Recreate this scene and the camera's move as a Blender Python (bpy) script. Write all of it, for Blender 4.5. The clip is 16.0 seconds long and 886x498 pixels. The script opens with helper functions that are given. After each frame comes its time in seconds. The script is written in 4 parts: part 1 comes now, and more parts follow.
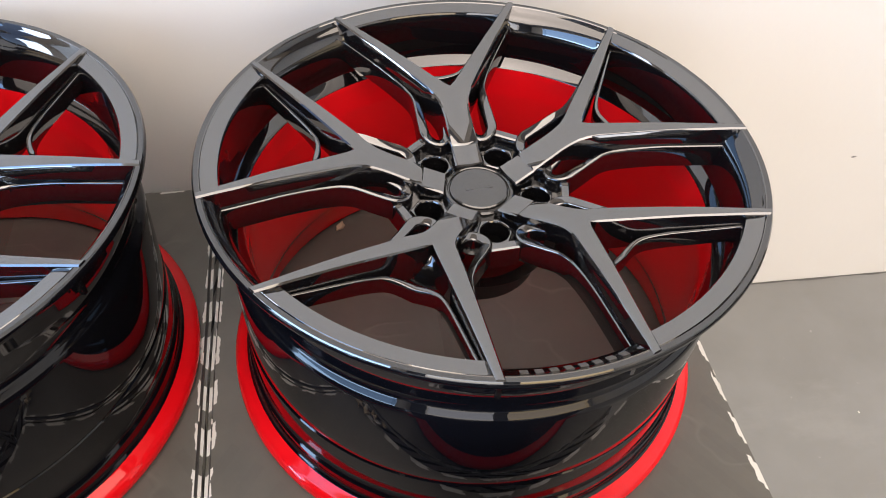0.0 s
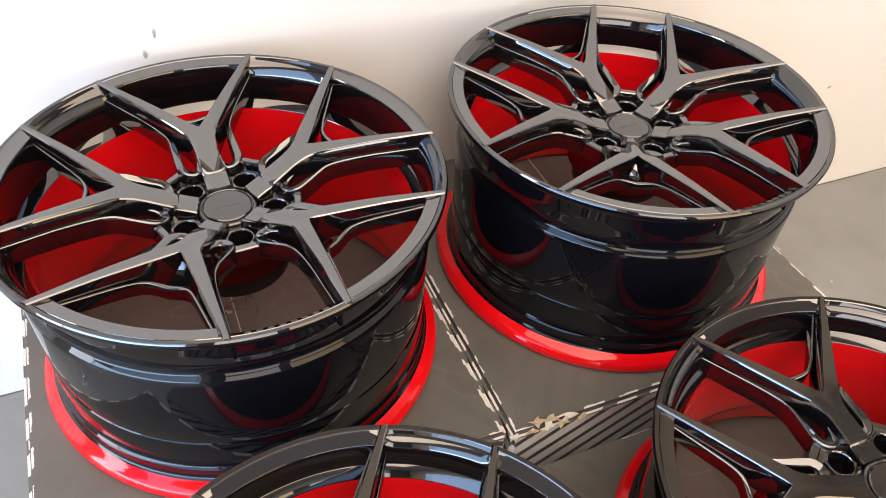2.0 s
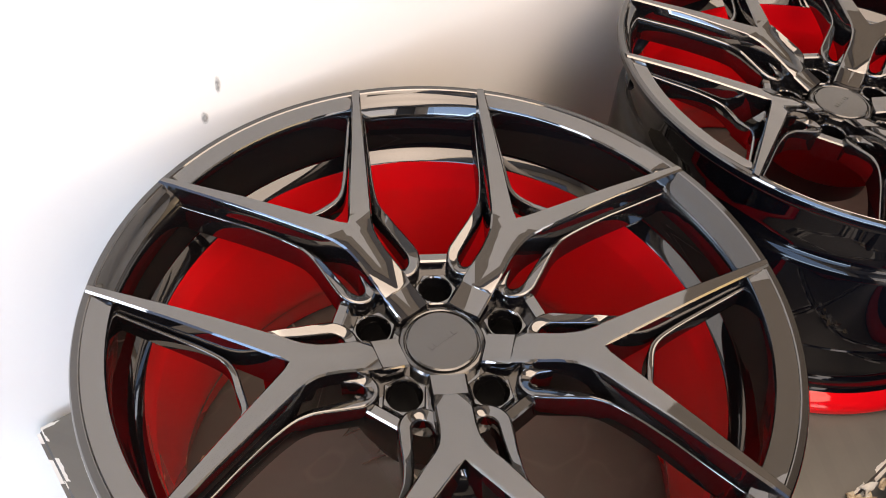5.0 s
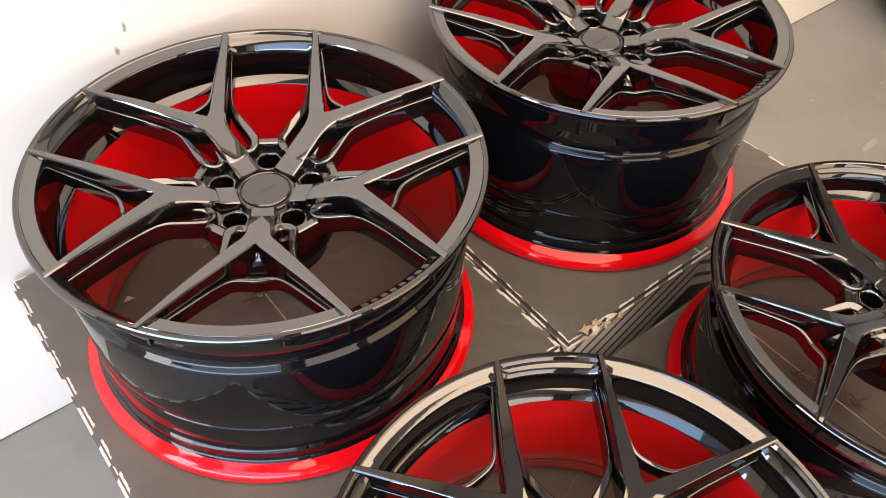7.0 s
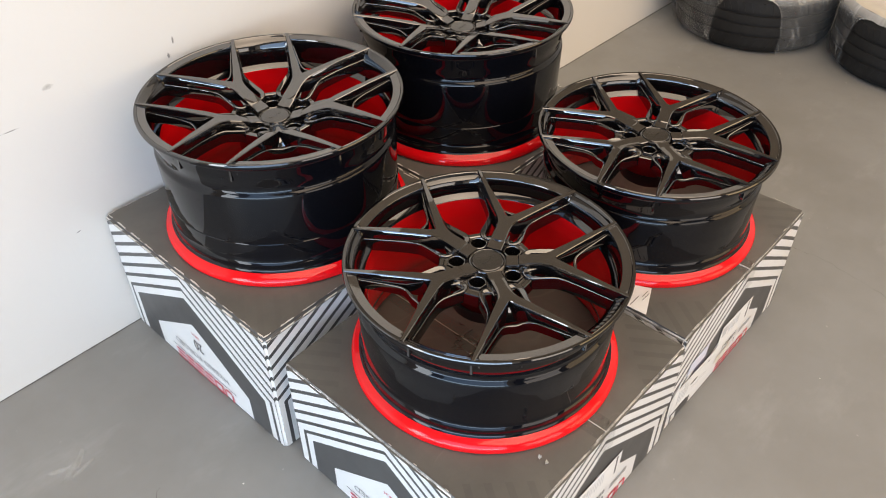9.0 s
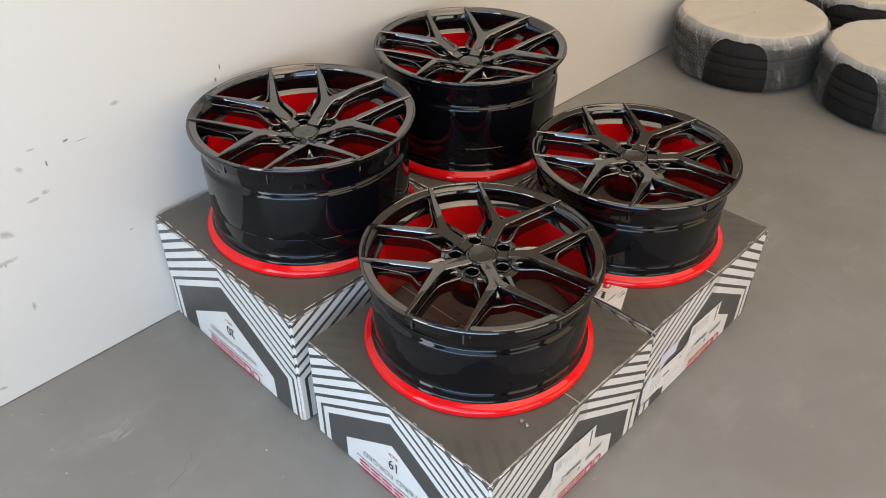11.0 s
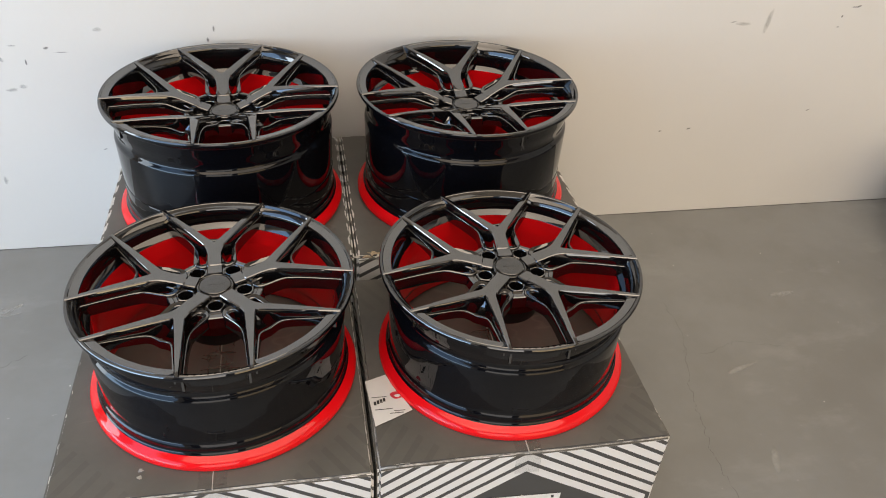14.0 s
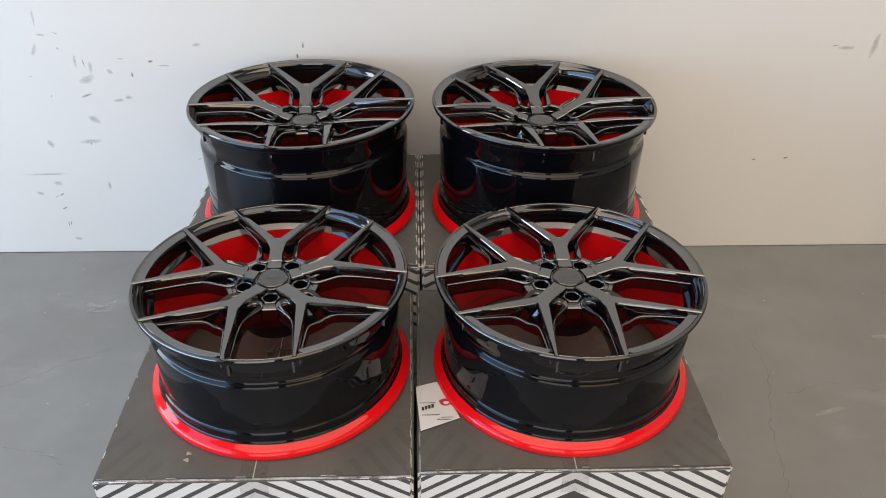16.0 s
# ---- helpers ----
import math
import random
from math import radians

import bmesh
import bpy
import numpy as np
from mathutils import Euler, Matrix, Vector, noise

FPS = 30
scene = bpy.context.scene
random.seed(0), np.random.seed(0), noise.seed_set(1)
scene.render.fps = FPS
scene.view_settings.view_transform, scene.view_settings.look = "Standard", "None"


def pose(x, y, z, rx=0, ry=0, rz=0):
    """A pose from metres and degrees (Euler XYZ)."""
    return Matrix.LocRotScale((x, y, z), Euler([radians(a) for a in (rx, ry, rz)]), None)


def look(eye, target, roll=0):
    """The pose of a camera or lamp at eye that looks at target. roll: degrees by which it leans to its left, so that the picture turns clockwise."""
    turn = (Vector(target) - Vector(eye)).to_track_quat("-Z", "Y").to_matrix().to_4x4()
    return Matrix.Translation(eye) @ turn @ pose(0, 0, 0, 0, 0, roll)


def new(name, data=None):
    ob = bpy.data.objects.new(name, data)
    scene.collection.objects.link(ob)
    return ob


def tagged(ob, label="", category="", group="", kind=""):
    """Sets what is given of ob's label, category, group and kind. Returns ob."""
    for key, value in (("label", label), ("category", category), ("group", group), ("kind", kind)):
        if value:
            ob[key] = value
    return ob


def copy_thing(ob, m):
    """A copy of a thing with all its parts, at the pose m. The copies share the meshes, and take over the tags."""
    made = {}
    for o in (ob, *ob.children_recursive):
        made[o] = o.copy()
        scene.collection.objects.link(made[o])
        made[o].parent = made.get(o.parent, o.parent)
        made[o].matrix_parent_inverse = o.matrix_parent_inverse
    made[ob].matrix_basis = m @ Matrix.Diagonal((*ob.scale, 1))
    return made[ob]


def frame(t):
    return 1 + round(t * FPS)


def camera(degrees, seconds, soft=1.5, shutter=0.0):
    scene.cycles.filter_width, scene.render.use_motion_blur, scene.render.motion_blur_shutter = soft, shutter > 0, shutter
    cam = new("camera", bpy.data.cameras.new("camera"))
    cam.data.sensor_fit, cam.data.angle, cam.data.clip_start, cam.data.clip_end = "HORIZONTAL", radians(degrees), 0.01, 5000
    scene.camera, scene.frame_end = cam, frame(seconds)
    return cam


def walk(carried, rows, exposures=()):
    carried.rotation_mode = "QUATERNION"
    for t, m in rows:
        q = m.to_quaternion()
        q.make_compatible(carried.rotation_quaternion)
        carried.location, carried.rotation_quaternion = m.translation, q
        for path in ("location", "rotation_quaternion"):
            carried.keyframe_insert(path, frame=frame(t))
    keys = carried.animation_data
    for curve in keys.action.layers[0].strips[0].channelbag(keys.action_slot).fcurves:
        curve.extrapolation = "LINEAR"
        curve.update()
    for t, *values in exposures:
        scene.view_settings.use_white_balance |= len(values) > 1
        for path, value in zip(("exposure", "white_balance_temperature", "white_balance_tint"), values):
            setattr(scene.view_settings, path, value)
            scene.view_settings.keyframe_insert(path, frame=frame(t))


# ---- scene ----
# ------------------------------------------------------------------ camera and walk
cam = camera(58.95, 16.0, soft=1.0)
walk(cam, [
    (0.0, pose(0.1539, -0.2964, 1.1206, 43.275, -2.806, -8.518)),
    (0.5, pose(0.0696, -0.3467, 1.1459, 43.847, -2.980, -10.738)),
    (1.0, pose(-0.0435, -0.4198, 1.1960, 44.932, -3.215, -13.853)),
    (1.5, pose(-0.1974, -0.4752, 1.2236, 46.033, -3.152, -17.738)),
    (2.0, pose(-0.3585, -0.4972, 1.2332, 46.662, -3.269, -22.568)),
    (2.5, pose(-0.4258, -0.4250, 1.2105, 46.800, -3.341, -27.430)),
    (3.0, pose(-0.4693, -0.2909, 1.1908, 45.827, -3.014, -32.147)),
    (3.5, pose(-0.4962, -0.1596, 1.1623, 44.526, -3.035, -36.635)),
    (4.0, pose(-0.5187, -0.0259, 1.1296, 43.618, -3.238, -39.418)),
    (4.2, pose(-0.5496, 0.0259, 1.1065, 43.792, -4.123, -40.922)),
    (6.3, pose(-0.5412, -0.1876, 1.1779, 40.546, -2.402, -33.520)),
    (6.5, pose(-0.5383, -0.2458, 1.2175, 40.300, -2.878, -34.949)),
    (7.0, pose(-0.5715, -0.3941, 1.2581, 42.546, -2.040, -38.177)),
    (7.5, pose(-0.6859, -0.5226, 1.3131, 44.655, -1.617, -42.170)),
    (8.0, pose(-0.8149, -0.6988, 1.3454, 46.375, -0.944, -45.294)),
    (8.5, pose(-0.9625, -0.8389, 1.3954, 48.057, -0.187, -47.147)),
    (9.0, pose(-1.1084, -0.9478, 1.4380, 49.643, 0.235, -47.635)),
    (9.2, pose(-1.1605, -0.9947, 1.4430, 50.356, 0.268, -47.640)),
    (11.3, pose(-1.2694, -1.1723, 1.5349, 52.756, -0.521, -44.817)),
    (11.5, pose(-1.2402, -1.2031, 1.5273, 52.773, -0.714, -43.450)),
    (12.0, pose(-1.1152, -1.2709, 1.5153, 52.525, -1.130, -38.180)),
    (12.5, pose(-0.9017, -1.3286, 1.5024, 53.036, -2.007, -31.328)),
    (13.0, pose(-0.6045, -1.4526, 1.4847, 52.898, -2.818, -23.457)),
    (13.5, pose(-0.3468, -1.4682, 1.4601, 52.958, -3.202, -16.130)),
    (14.0, pose(-0.1122, -1.4743, 1.4617, 53.414, -2.997, -10.042)),
    (14.5, pose(0.0484, -1.5140, 1.4363, 54.312, -2.384, -6.285)),
    (15.0, pose(0.0095, -1.5125, 1.4256, 54.970, -1.659, -3.856)),
    (15.5, pose(0.0014, -1.5122, 1.4242, 55.570, -1.124, -2.633)),
    (16.0, pose(-0.0089, -1.5185, 1.3938, 56.479, -0.587, -1.851)),
], exposures=[(0.0, 0.86, 6350, 15), (2.0, 0.87, 7000, 17), (4.2, 0.88, 7250, 19), (6.4, 0.70, 7600, 19), (7.0, 0.84, 7800, 20), (8.0, 0.78, 7700, 18), (9.0, 0.29, 7450, 15), (12.0, -0.05, 7250, 13), (14.0, 0.04, 6950, 12), (16.0, -0.02, 6650, 12)])

# ------------------------------------------------------------------ world and light
world = bpy.data.worlds.new("sky")
scene.world = world
world.use_nodes = True
wn, wl = world.node_tree.nodes, world.node_tree.links
sky = wn.new("ShaderNodeTexSky")
sky.sky_type = "NISHITA"
sky.sun_disc = False
sky.sun_elevation, sky.sun_rotation = radians(48), radians(200)
wl.new(sky.outputs["Color"], wn["Background"].inputs["Color"])
wn["Background"].inputs["Strength"].default_value = 0.10

# side opening: blue sky in its upper part, the yard in its lower part, brightest where the sun falls on it
DOOR_X, DOOR_Y0, DOOR_Y1, DOOR_Z0, DOOR_Z = -2.9, -4.20, 0.20, 0.22, 3.10
YARD_Z = 1.05
for title, y0, y1, z0, z1, watts, tint in (("yard_daylight", DOOR_Y0, -0.35, DOOR_Z0, YARD_Z, 78.0, (0.44, 0.70, 1.0)), ("side_sky_daylight", DOOR_Y0, -0.75, YARD_Z, DOOR_Z, 48.0, (0.31, 0.58, 1.0)),
                                           ("sunlit_yard_daylight", -0.33, DOOR_Y1, DOOR_Z0, 2.10, 25.0, (0.70, 0.85, 1.0))):
    lamp = bpy.data.lights.new(title, "AREA")
    lamp.shape, lamp.size, lamp.size_y = "RECTANGLE", y1 - y0, z1 - z0
    lamp.energy, lamp.color = watts, tint
    door_light = new(title, lamp)
    door_light.matrix_world = look((DOOR_X + 0.02, (y0 + y1) / 2, (z0 + z1) / 2), (0, (y0 + y1) / 2, (z0 + z1) / 2))

# wide front opening; the dark pier in it is added to split its reflection
FRONT_X0, FRONT_X1, FRONT_Y, FRONT_Z, PIER_X0, PIER_X1 = -2.2, 4.0, -5.2, 3.0, 0.25, 0.75
for title, x0, x1, watts, tint in (("front_daylight", FRONT_X0, PIER_X0, 40.0, (1.0, 0.94, 0.86)), ("front_daylight_far", PIER_X1, FRONT_X1, 51.0, (1.0, 0.69, 0.28))):
    lamp = bpy.data.lights.new(title, "AREA")
    lamp.shape, lamp.size, lamp.size_y = "RECTANGLE", x1 - x0, FRONT_Z
    lamp.energy, lamp.color = watts, tint
    front_light = new(title, lamp)
    front_light.matrix_world = look(((x0 + x1) / 2, FRONT_Y - 0.02, FRONT_Z / 2), ((x0 + x1) / 2, 0, FRONT_Z / 2))

# overhead fill lamp, added to brighten carton tops and red insides; no rooflight known
FILL_X0, FILL_X1, FILL_Y0, FILL_Y1, ROOF_Z = -2.2, 3.0, -4.2, 0.05, 3.6
lamp = bpy.data.lights.new("overhead_fill", "AREA")
lamp.shape, lamp.size, lamp.size_y = "RECTANGLE", FILL_X1 - FILL_X0, FILL_Y1 - FILL_Y0
lamp.energy, lamp.color = 150.0, (1.0, 0.84, 0.62)
fill_light = new("overhead_fill", lamp)
fill_light.matrix_world = pose((FILL_X0 + FILL_X1) / 2, (FILL_Y0 + FILL_Y1) / 2, ROOF_Z + 0.02)


# ------------------------------------------------------------------ materials
class Nodes:
    """A short way to write node materials."""

    def __init__(self, name, colour=(0.5, 0.5, 0.5), rough=0.5, metal=0.0):
        self.mat = bpy.data.materials.new(name)
        self.mat.use_nodes = True
        self.t = self.mat.node_tree
        self.bsdf = self.t.nodes["Principled BSDF"]
        self.bsdf.inputs["Base Color"].default_value = (*colour, 1)
        self.bsdf.inputs["Roughness"].default_value = rough
        self.bsdf.inputs["Metallic"].default_value = metal

    def put(self, socket, value):
        if isinstance(value, bpy.types.NodeSocket):
            self.t.links.new(value, socket)
        else:
            socket.default_value = value

    def set(self, **kw):
        for k, v in kw.items():
            self.put(self.bsdf.inputs[k.replace("_", " ")], v)
        return self

    def math(self, op, a, b=0.0, clamp=False):
        n = self.t.nodes.new("ShaderNodeMath")
        n.operation, n.use_clamp = op, clamp
        self.put(n.inputs[0], a)
        self.put(n.inputs[1], b)
        return n.outputs[0]

    def coords(self, kind="Object"):
        return self.t.nodes.new("ShaderNodeTexCoord").outputs[kind]

    def scaled(self, vec, s):
        n = self.t.nodes.new("ShaderNodeMapping")
        self.t.links.new(vec, n.inputs["Vector"])
        n.inputs["Scale"].default_value = s
        return n.outputs[0]

    def split(self, vec):
        n = self.t.nodes.new("ShaderNodeSeparateXYZ")
        self.t.links.new(vec, n.inputs[0])
        return n.outputs

    def noise(self, vec, scale, detail=4.0, rough=0.55, out="Fac"):
        n = self.t.nodes.new("ShaderNodeTexNoise")
        self.t.links.new(vec, n.inputs["Vector"])
        n.inputs["Scale"].default_value, n.inputs["Detail"].default_value = scale, detail
        n.inputs["Roughness"].default_value = rough
        return n.outputs[out]

    def ramp(self, fac, stops):
        n = self.t.nodes.new("ShaderNodeValToRGB")
        e = n.color_ramp.elements
        while len(e) < len(stops):
            e.new(0.5)
        for el, (p, c) in zip(e, stops):
            el.position = p
            el.color = (c, c, c, 1) if isinstance(c, (int, float)) else (*c, 1)
        self.t.links.new(fac, n.inputs["Fac"])
        return n.outputs["Color"]

    def mix(self, fac, a, b, blend="MIX"):
        n = self.t.nodes.new("ShaderNodeMix")
        n.data_type, n.blend_type = "RGBA", blend
        self.put(n.inputs[0], fac)
        for s, v in ((n.inputs[6], a), (n.inputs[7], b)):
            self.put(s, v if isinstance(v, bpy.types.NodeSocket) else (*v, 1))
        return n.outputs[2]

    def bump(self, height, strength=0.2, distance=0.002):
        n = self.t.nodes.new("ShaderNodeBump")
        n.inputs["Strength"].default_value, n.inputs["Distance"].default_value = strength, distance
        self.t.links.new(height, n.inputs["Height"])
        self.t.links.new(n.outputs[0], self.bsdf.inputs["Normal"])
        return self


def gloss_paint(name, colour, rough, ior=1.55):
    n = Nodes(name, colour, rough)
    c = n.coords()
    fine = n.noise(c, 40, 5, 0.65)
    n.set(Roughness=n.math("ADD", n.math("MULTIPLY", fine, rough * 0.8), rough * 0.6), IOR=ior)
    n.bump(n.noise(c, 170, 2), 0.010, 0.0006)
    return n.mat


# one black paint, its reflection turned up on faces, down on barrel and lip
BLACK_BRIGHT = gloss_paint("gloss_black_bright", (0.0045, 0.0043, 0.0050), 0.03, 2.45)
BLACK_DULL = gloss_paint("gloss_black_dull", (0.0026, 0.0028, 0.0042), 0.03, 1.42)
BLACK_MID = gloss_paint("gloss_black_mid", (0.0035, 0.0034, 0.0042), 0.03, 1.90)
RED = gloss_paint("gloss_red_paint", (0.73, 0.006, 0.010), 0.06, 1.46)
CAP = gloss_paint("cap_black_paint", (0.012, 0.012, 0.012), 0.16, 1.95)
SATIN = Nodes("satin_grey_lettering", (0.085, 0.082, 0.080), 0.34).mat
HOLE = Nodes("dark_bore", (0.012, 0.012, 0.013), 0.4).mat


def wall_paint():
    n = Nodes("white_wall_paint", (0.78, 0.77, 0.75), 0.55)
    c = n.coords()
    big = n.noise(c, 0.9, 5)
    small = n.noise(c, 14, 4)
    col = n.mix(n.ramp(big, [(0.3, 0.0), (0.7, 1.0)]), (0.660, 0.652, 0.636), (0.610, 0.600, 0.576))
    smudge = n.ramp(n.noise(n.scaled(c, (1.0, 1.0, 2.2)), 3.1, 7, 0.7), [(0.62, 0.0), (0.78, 1.0)])
    col = n.mix(n.math("MULTIPLY", smudge, 0.22), col, (0.60, 0.58, 0.54))
    n.set(Base_Color=col)
    n.bump(n.math("ADD", n.math("MULTIPLY", small, 0.6), n.noise(c, 70, 3)), 0.10, 0.002)
    return n.mat


def floor_paint():
    n = Nodes("grey_floor_paint", (0.24, 0.24, 0.235), 0.42)
    c = n.coords()
    big = n.noise(c, 1.1, 6, 0.6)
    mid = n.noise(c, 6.0, 5, 0.6)
    col = n.mix(n.ramp(big, [(0.32, 0.0), (0.7, 1.0)]), (0.246, 0.252, 0.250), (0.180, 0.178, 0.169))
    col = n.mix(n.math("MULTIPLY", n.ramp(mid, [(0.45, 0.0), (0.75, 1.0)]), 0.30), col, (0.160, 0.158, 0.148))
    scr = n.ramp(n.noise(n.scaled(c, (3.0, 26.0, 1.0)), 2.2, 6, 0.7), [(0.66, 0.0), (0.72, 1.0)])
    col = n.mix(n.math("MULTIPLY", scr, 0.20), col, (0.30, 0.30, 0.29))
    wipe = n.ramp(n.noise(n.scaled(c, (1.0, 2.2, 1.0)), 2.4, 7, 0.68), [(0.56, 0.0), (0.68, 1.0)])
    col = n.mix(n.math("MULTIPLY", wipe, 0.32), col, (0.30, 0.304, 0.298))
    spots = n.ramp(n.noise(c, 38, 2, 0.5), [(0.74, 0.0), (0.77, 1.0)])
    col = n.mix(n.math("MULTIPLY", spots, 0.35), col, (0.42, 0.42, 0.40))
    n.set(Base_Color=col, Roughness=n.math("ADD", n.math("MULTIPLY", mid, 0.25), 0.28))
    n.bump(n.math("ADD", n.noise(c, 24, 4), n.math("MULTIPLY", big, 2.0)), 0.08, 0.003)
    return n.mat


WALL, FLOOR = wall_paint(), floor_paint()


def matt_paint(name, light, dark):
    n = Nodes(name, light, 0.75)
    c = n.coords()
    n.set(Base_Color=n.mix(n.ramp(n.noise(c, 1.6, 6, 0.65), [(0.35, 0.0), (0.7, 1.0)]), light, dark))
    n.bump(n.noise(c, 40, 3), 0.1, 0.002)
    return n.mat


CEIL = matt_paint("roof_underside", (0.34, 0.31, 0.29), (0.29, 0.265, 0.245))
# unseen upper wall: the brown-grey stands in for light falling off upward
UPPER_TONE = matt_paint("upper_wall_tone", (0.215, 0.185, 0.150), (0.18, 0.155, 0.125))
# dark tone for an unseen wall and pier, added to leave gaps in reflections
GAP_DARK = matt_paint("reflection_gap_dark", (0.10, 0.10, 0.10), (0.07, 0.07, 0.07))
INK = (0.062, 0.061, 0.060)


def print_material(name, apex, slope, shoulder, inner, fold):
    """Side of a carton: nested white house outlines on charcoal, with a white house in the middle. UV in metres: u from the middle, v up."""
    n = Nodes(name, INK, 0.45)
    uv = n.split(n.coords("UV"))
    u, v = n.math("ABSOLUTE", uv[0]), uv[1]
    wob = n.math("MULTIPLY", n.math("SUBTRACT", n.noise(n.coords(), 30, 2), 0.5), 0.0012)
    roof = n.math("DIVIDE", n.math("SUBTRACT", n.math("ADD", v, n.math("MULTIPLY", u, slope)), apex), 0.0315)
    leg = n.math("DIVIDE", n.math("SUBTRACT", u, shoulder), 0.0265)
    d = n.math("ADD", n.math("MAXIMUM", roof, leg), n.math("MULTIPLY", wob, 30.0))
    stripe = n.math("LESS_THAN", n.math("FRACT", n.math("ADD", d, 20.0)), 0.66)
    band = n.math("MULTIPLY", stripe, n.math("GREATER_THAN", d, 0.0))
    a2, s2, w2 = inner
    house = n.math("MULTIPLY", n.math("LESS_THAN", n.math("ADD", v, n.math("MULTIPLY", u, s2)), a2), n.math("LESS_THAN", u, w2))
    white = n.math("MAXIMUM", band, house)
    ragged = n.math("ADD", fold, n.math("MULTIPLY", n.math("SUBTRACT", n.noise(n.coords(), 55, 4, 0.7), 0.5), 0.003))
    white = n.math("MULTIPLY", white, n.math("LESS_THAN", v, ragged))
    rim = n.math("MULTIPLY", n.math("MULTIPLY", n.math("GREATER_THAN", v, ragged), n.math("LESS_THAN", v, n.math("ADD", ragged, 0.0030))), n.ramp(n.noise(n.coords(), 34, 4, 0.7), [(0.36, 0.0), (0.56, 0.7)]))
    c = n.coords()
    worn = n.ramp(n.noise(c, 26, 6, 0.7), [(0.64, 0.0), (0.72, 1.0)])
    dark = n.mix(n.math("MULTIPLY", worn, 0.25), INK, (0.16, 0.155, 0.145))
    pale = n.mix(n.math("MULTIPLY", n.noise(c, 5, 5, 0.65), 0.55), (0.74, 0.73, 0.72), (0.56, 0.54, 0.51))
    n.set(Base_Color=n.mix(rim, n.mix(white, dark, pale), (0.52, 0.50, 0.46)), Roughness=n.math("ADD", n.math("MULTIPLY", n.noise(c, 12, 3), 0.2), 0.32))
    n.bump(n.noise(n.scaled(c, (1, 1, 1)), 9, 3), 0.10, 0.004)
    return n.mat


def top_print(name, wrap=None):
    """Carton top; wrap: half its width and depth, where the side stripes run a little way over the edges."""
    n = Nodes(name, INK, 0.4)
    c = n.coords()
    xyz = n.split(c)
    blot = n.noise(c, 4.5, 6, 0.65)
    col = n.mix(n.ramp(blot, [(0.35, 0.0), (0.7, 1.0)]), (0.096, 0.092, 0.083), (0.134, 0.127, 0.113))
    # faint tone-on-tone bars near the corners
    ax, ay = n.math("ABSOLUTE", xyz[0]), n.math("ABSOLUTE", xyz[1])
    diag = n.math("FRACT", n.math("DIVIDE", n.math("ADD", n.math("MULTIPLY", ax, 0.8), n.math("MULTIPLY", ay, -0.55)), 0.034))
    bar = n.math("MULTIPLY", n.math("LESS_THAN", diag, 0.36), n.math("GREATER_THAN", n.math("ADD", ax, ay), 0.40))
    col = n.mix(n.math("MULTIPLY", n.math("MULTIPLY", bar, n.noise(c, 3.0, 3)), 0.18 if wrap else 0.50), col, (0.050, 0.048, 0.044))
    rub = n.ramp(n.noise(n.scaled(c, (5.0, 16.0, 1.0)), 3.0, 7, 0.75), [(0.66, 0.0), (0.76, 1.0)])
    col = n.mix(n.math("MULTIPLY", rub, 0.35), col, (0.16, 0.153, 0.14))
    # creases pressed into the board; their sheen is mixed in as paler colour
    fold = n.math("ABSOLUTE", n.math("SUBTRACT", n.noise(n.scaled(c, (1.0, 1.6, 1.0)), 3.4, 3, 0.55), 0.5))
    fold = n.math("MULTIPLY", n.ramp(fold, [(0.0, 1.0), (0.012, 0.0)]), n.ramp(n.noise(c, 2.3, 2), [(0.46, 0.0), (0.60, 1.0)]))
    col = n.mix(n.math("MULTIPLY", fold, 0.30), col, (0.27, 0.255, 0.23))
    if wrap:
        white = 0.0
        rag = n.math("MULTIPLY", n.math("SUBTRACT", n.noise(c, 45, 4, 0.7), 0.5), 0.010)
        for edge, across, along in ((wrap[0], ax, ay), (wrap[1], ay, ax)):
            over = n.math("ADD", n.math("SUBTRACT", edge, across), rag)
            d = n.math("DIVIDE", n.math("ADD", n.math("ADD", n.math("MULTIPLY", along, 0.56), n.math("MULTIPLY", over, 0.5)), 0.067), 0.0315)
            dash = n.math("MULTIPLY", n.math("LESS_THAN", n.math("FRACT", d), 0.58), n.math("LESS_THAN", over, 0.0085))
            white = n.math("MAXIMUM", dash, white)
        col = n.mix(white, col, (0.66, 0.65, 0.62))
    n.set(Base_Color=col, Roughness=n.math("SUBTRACT", n.math("ADD", n.math("MULTIPLY", blot, 0.3), 0.24), n.math("MULTIPLY", bar, 0.06)))
    n.bump(n.math("ADD", n.math("ADD", n.noise(c, 7, 4), n.math("MULTIPLY", fold, 0.35)), n.math("MULTIPLY", n.noise(c, 60, 3), 0.15)), 0.22, 0.006)
    return n.mat


TOP = top_print("charcoal_carton")
TOP_WRAP = {"rl": top_print("charcoal_carton_wrapped", (0.2925, 0.2925)), "rr": top_print("charcoal_carton_wrapped_wide", (0.30025, 0.2975))}
SIDE_TALL = print_material("carton_print_tall", 0.268, 0.56, 0.248, (0.186, 0.60, 0.180), 0.3335)
SIDE_LOW = print_material("carton_print_low", 0.250, 0.65, 0.222, (0.178, 0.66, 0.160), 0.2975)


def paper(name, colour):
    n = Nodes(name, colour, 0.5)
    c = n.coords()
    n.set(Base_Color=n.mix(n.math("MULTIPLY", n.noise(c, 40, 5, 0.7), 0.5), colour, tuple(v * 0.72 for v in colour)))
    n.bump(n.noise(c, 30, 3), 0.15, 0.001)
    return n.mat


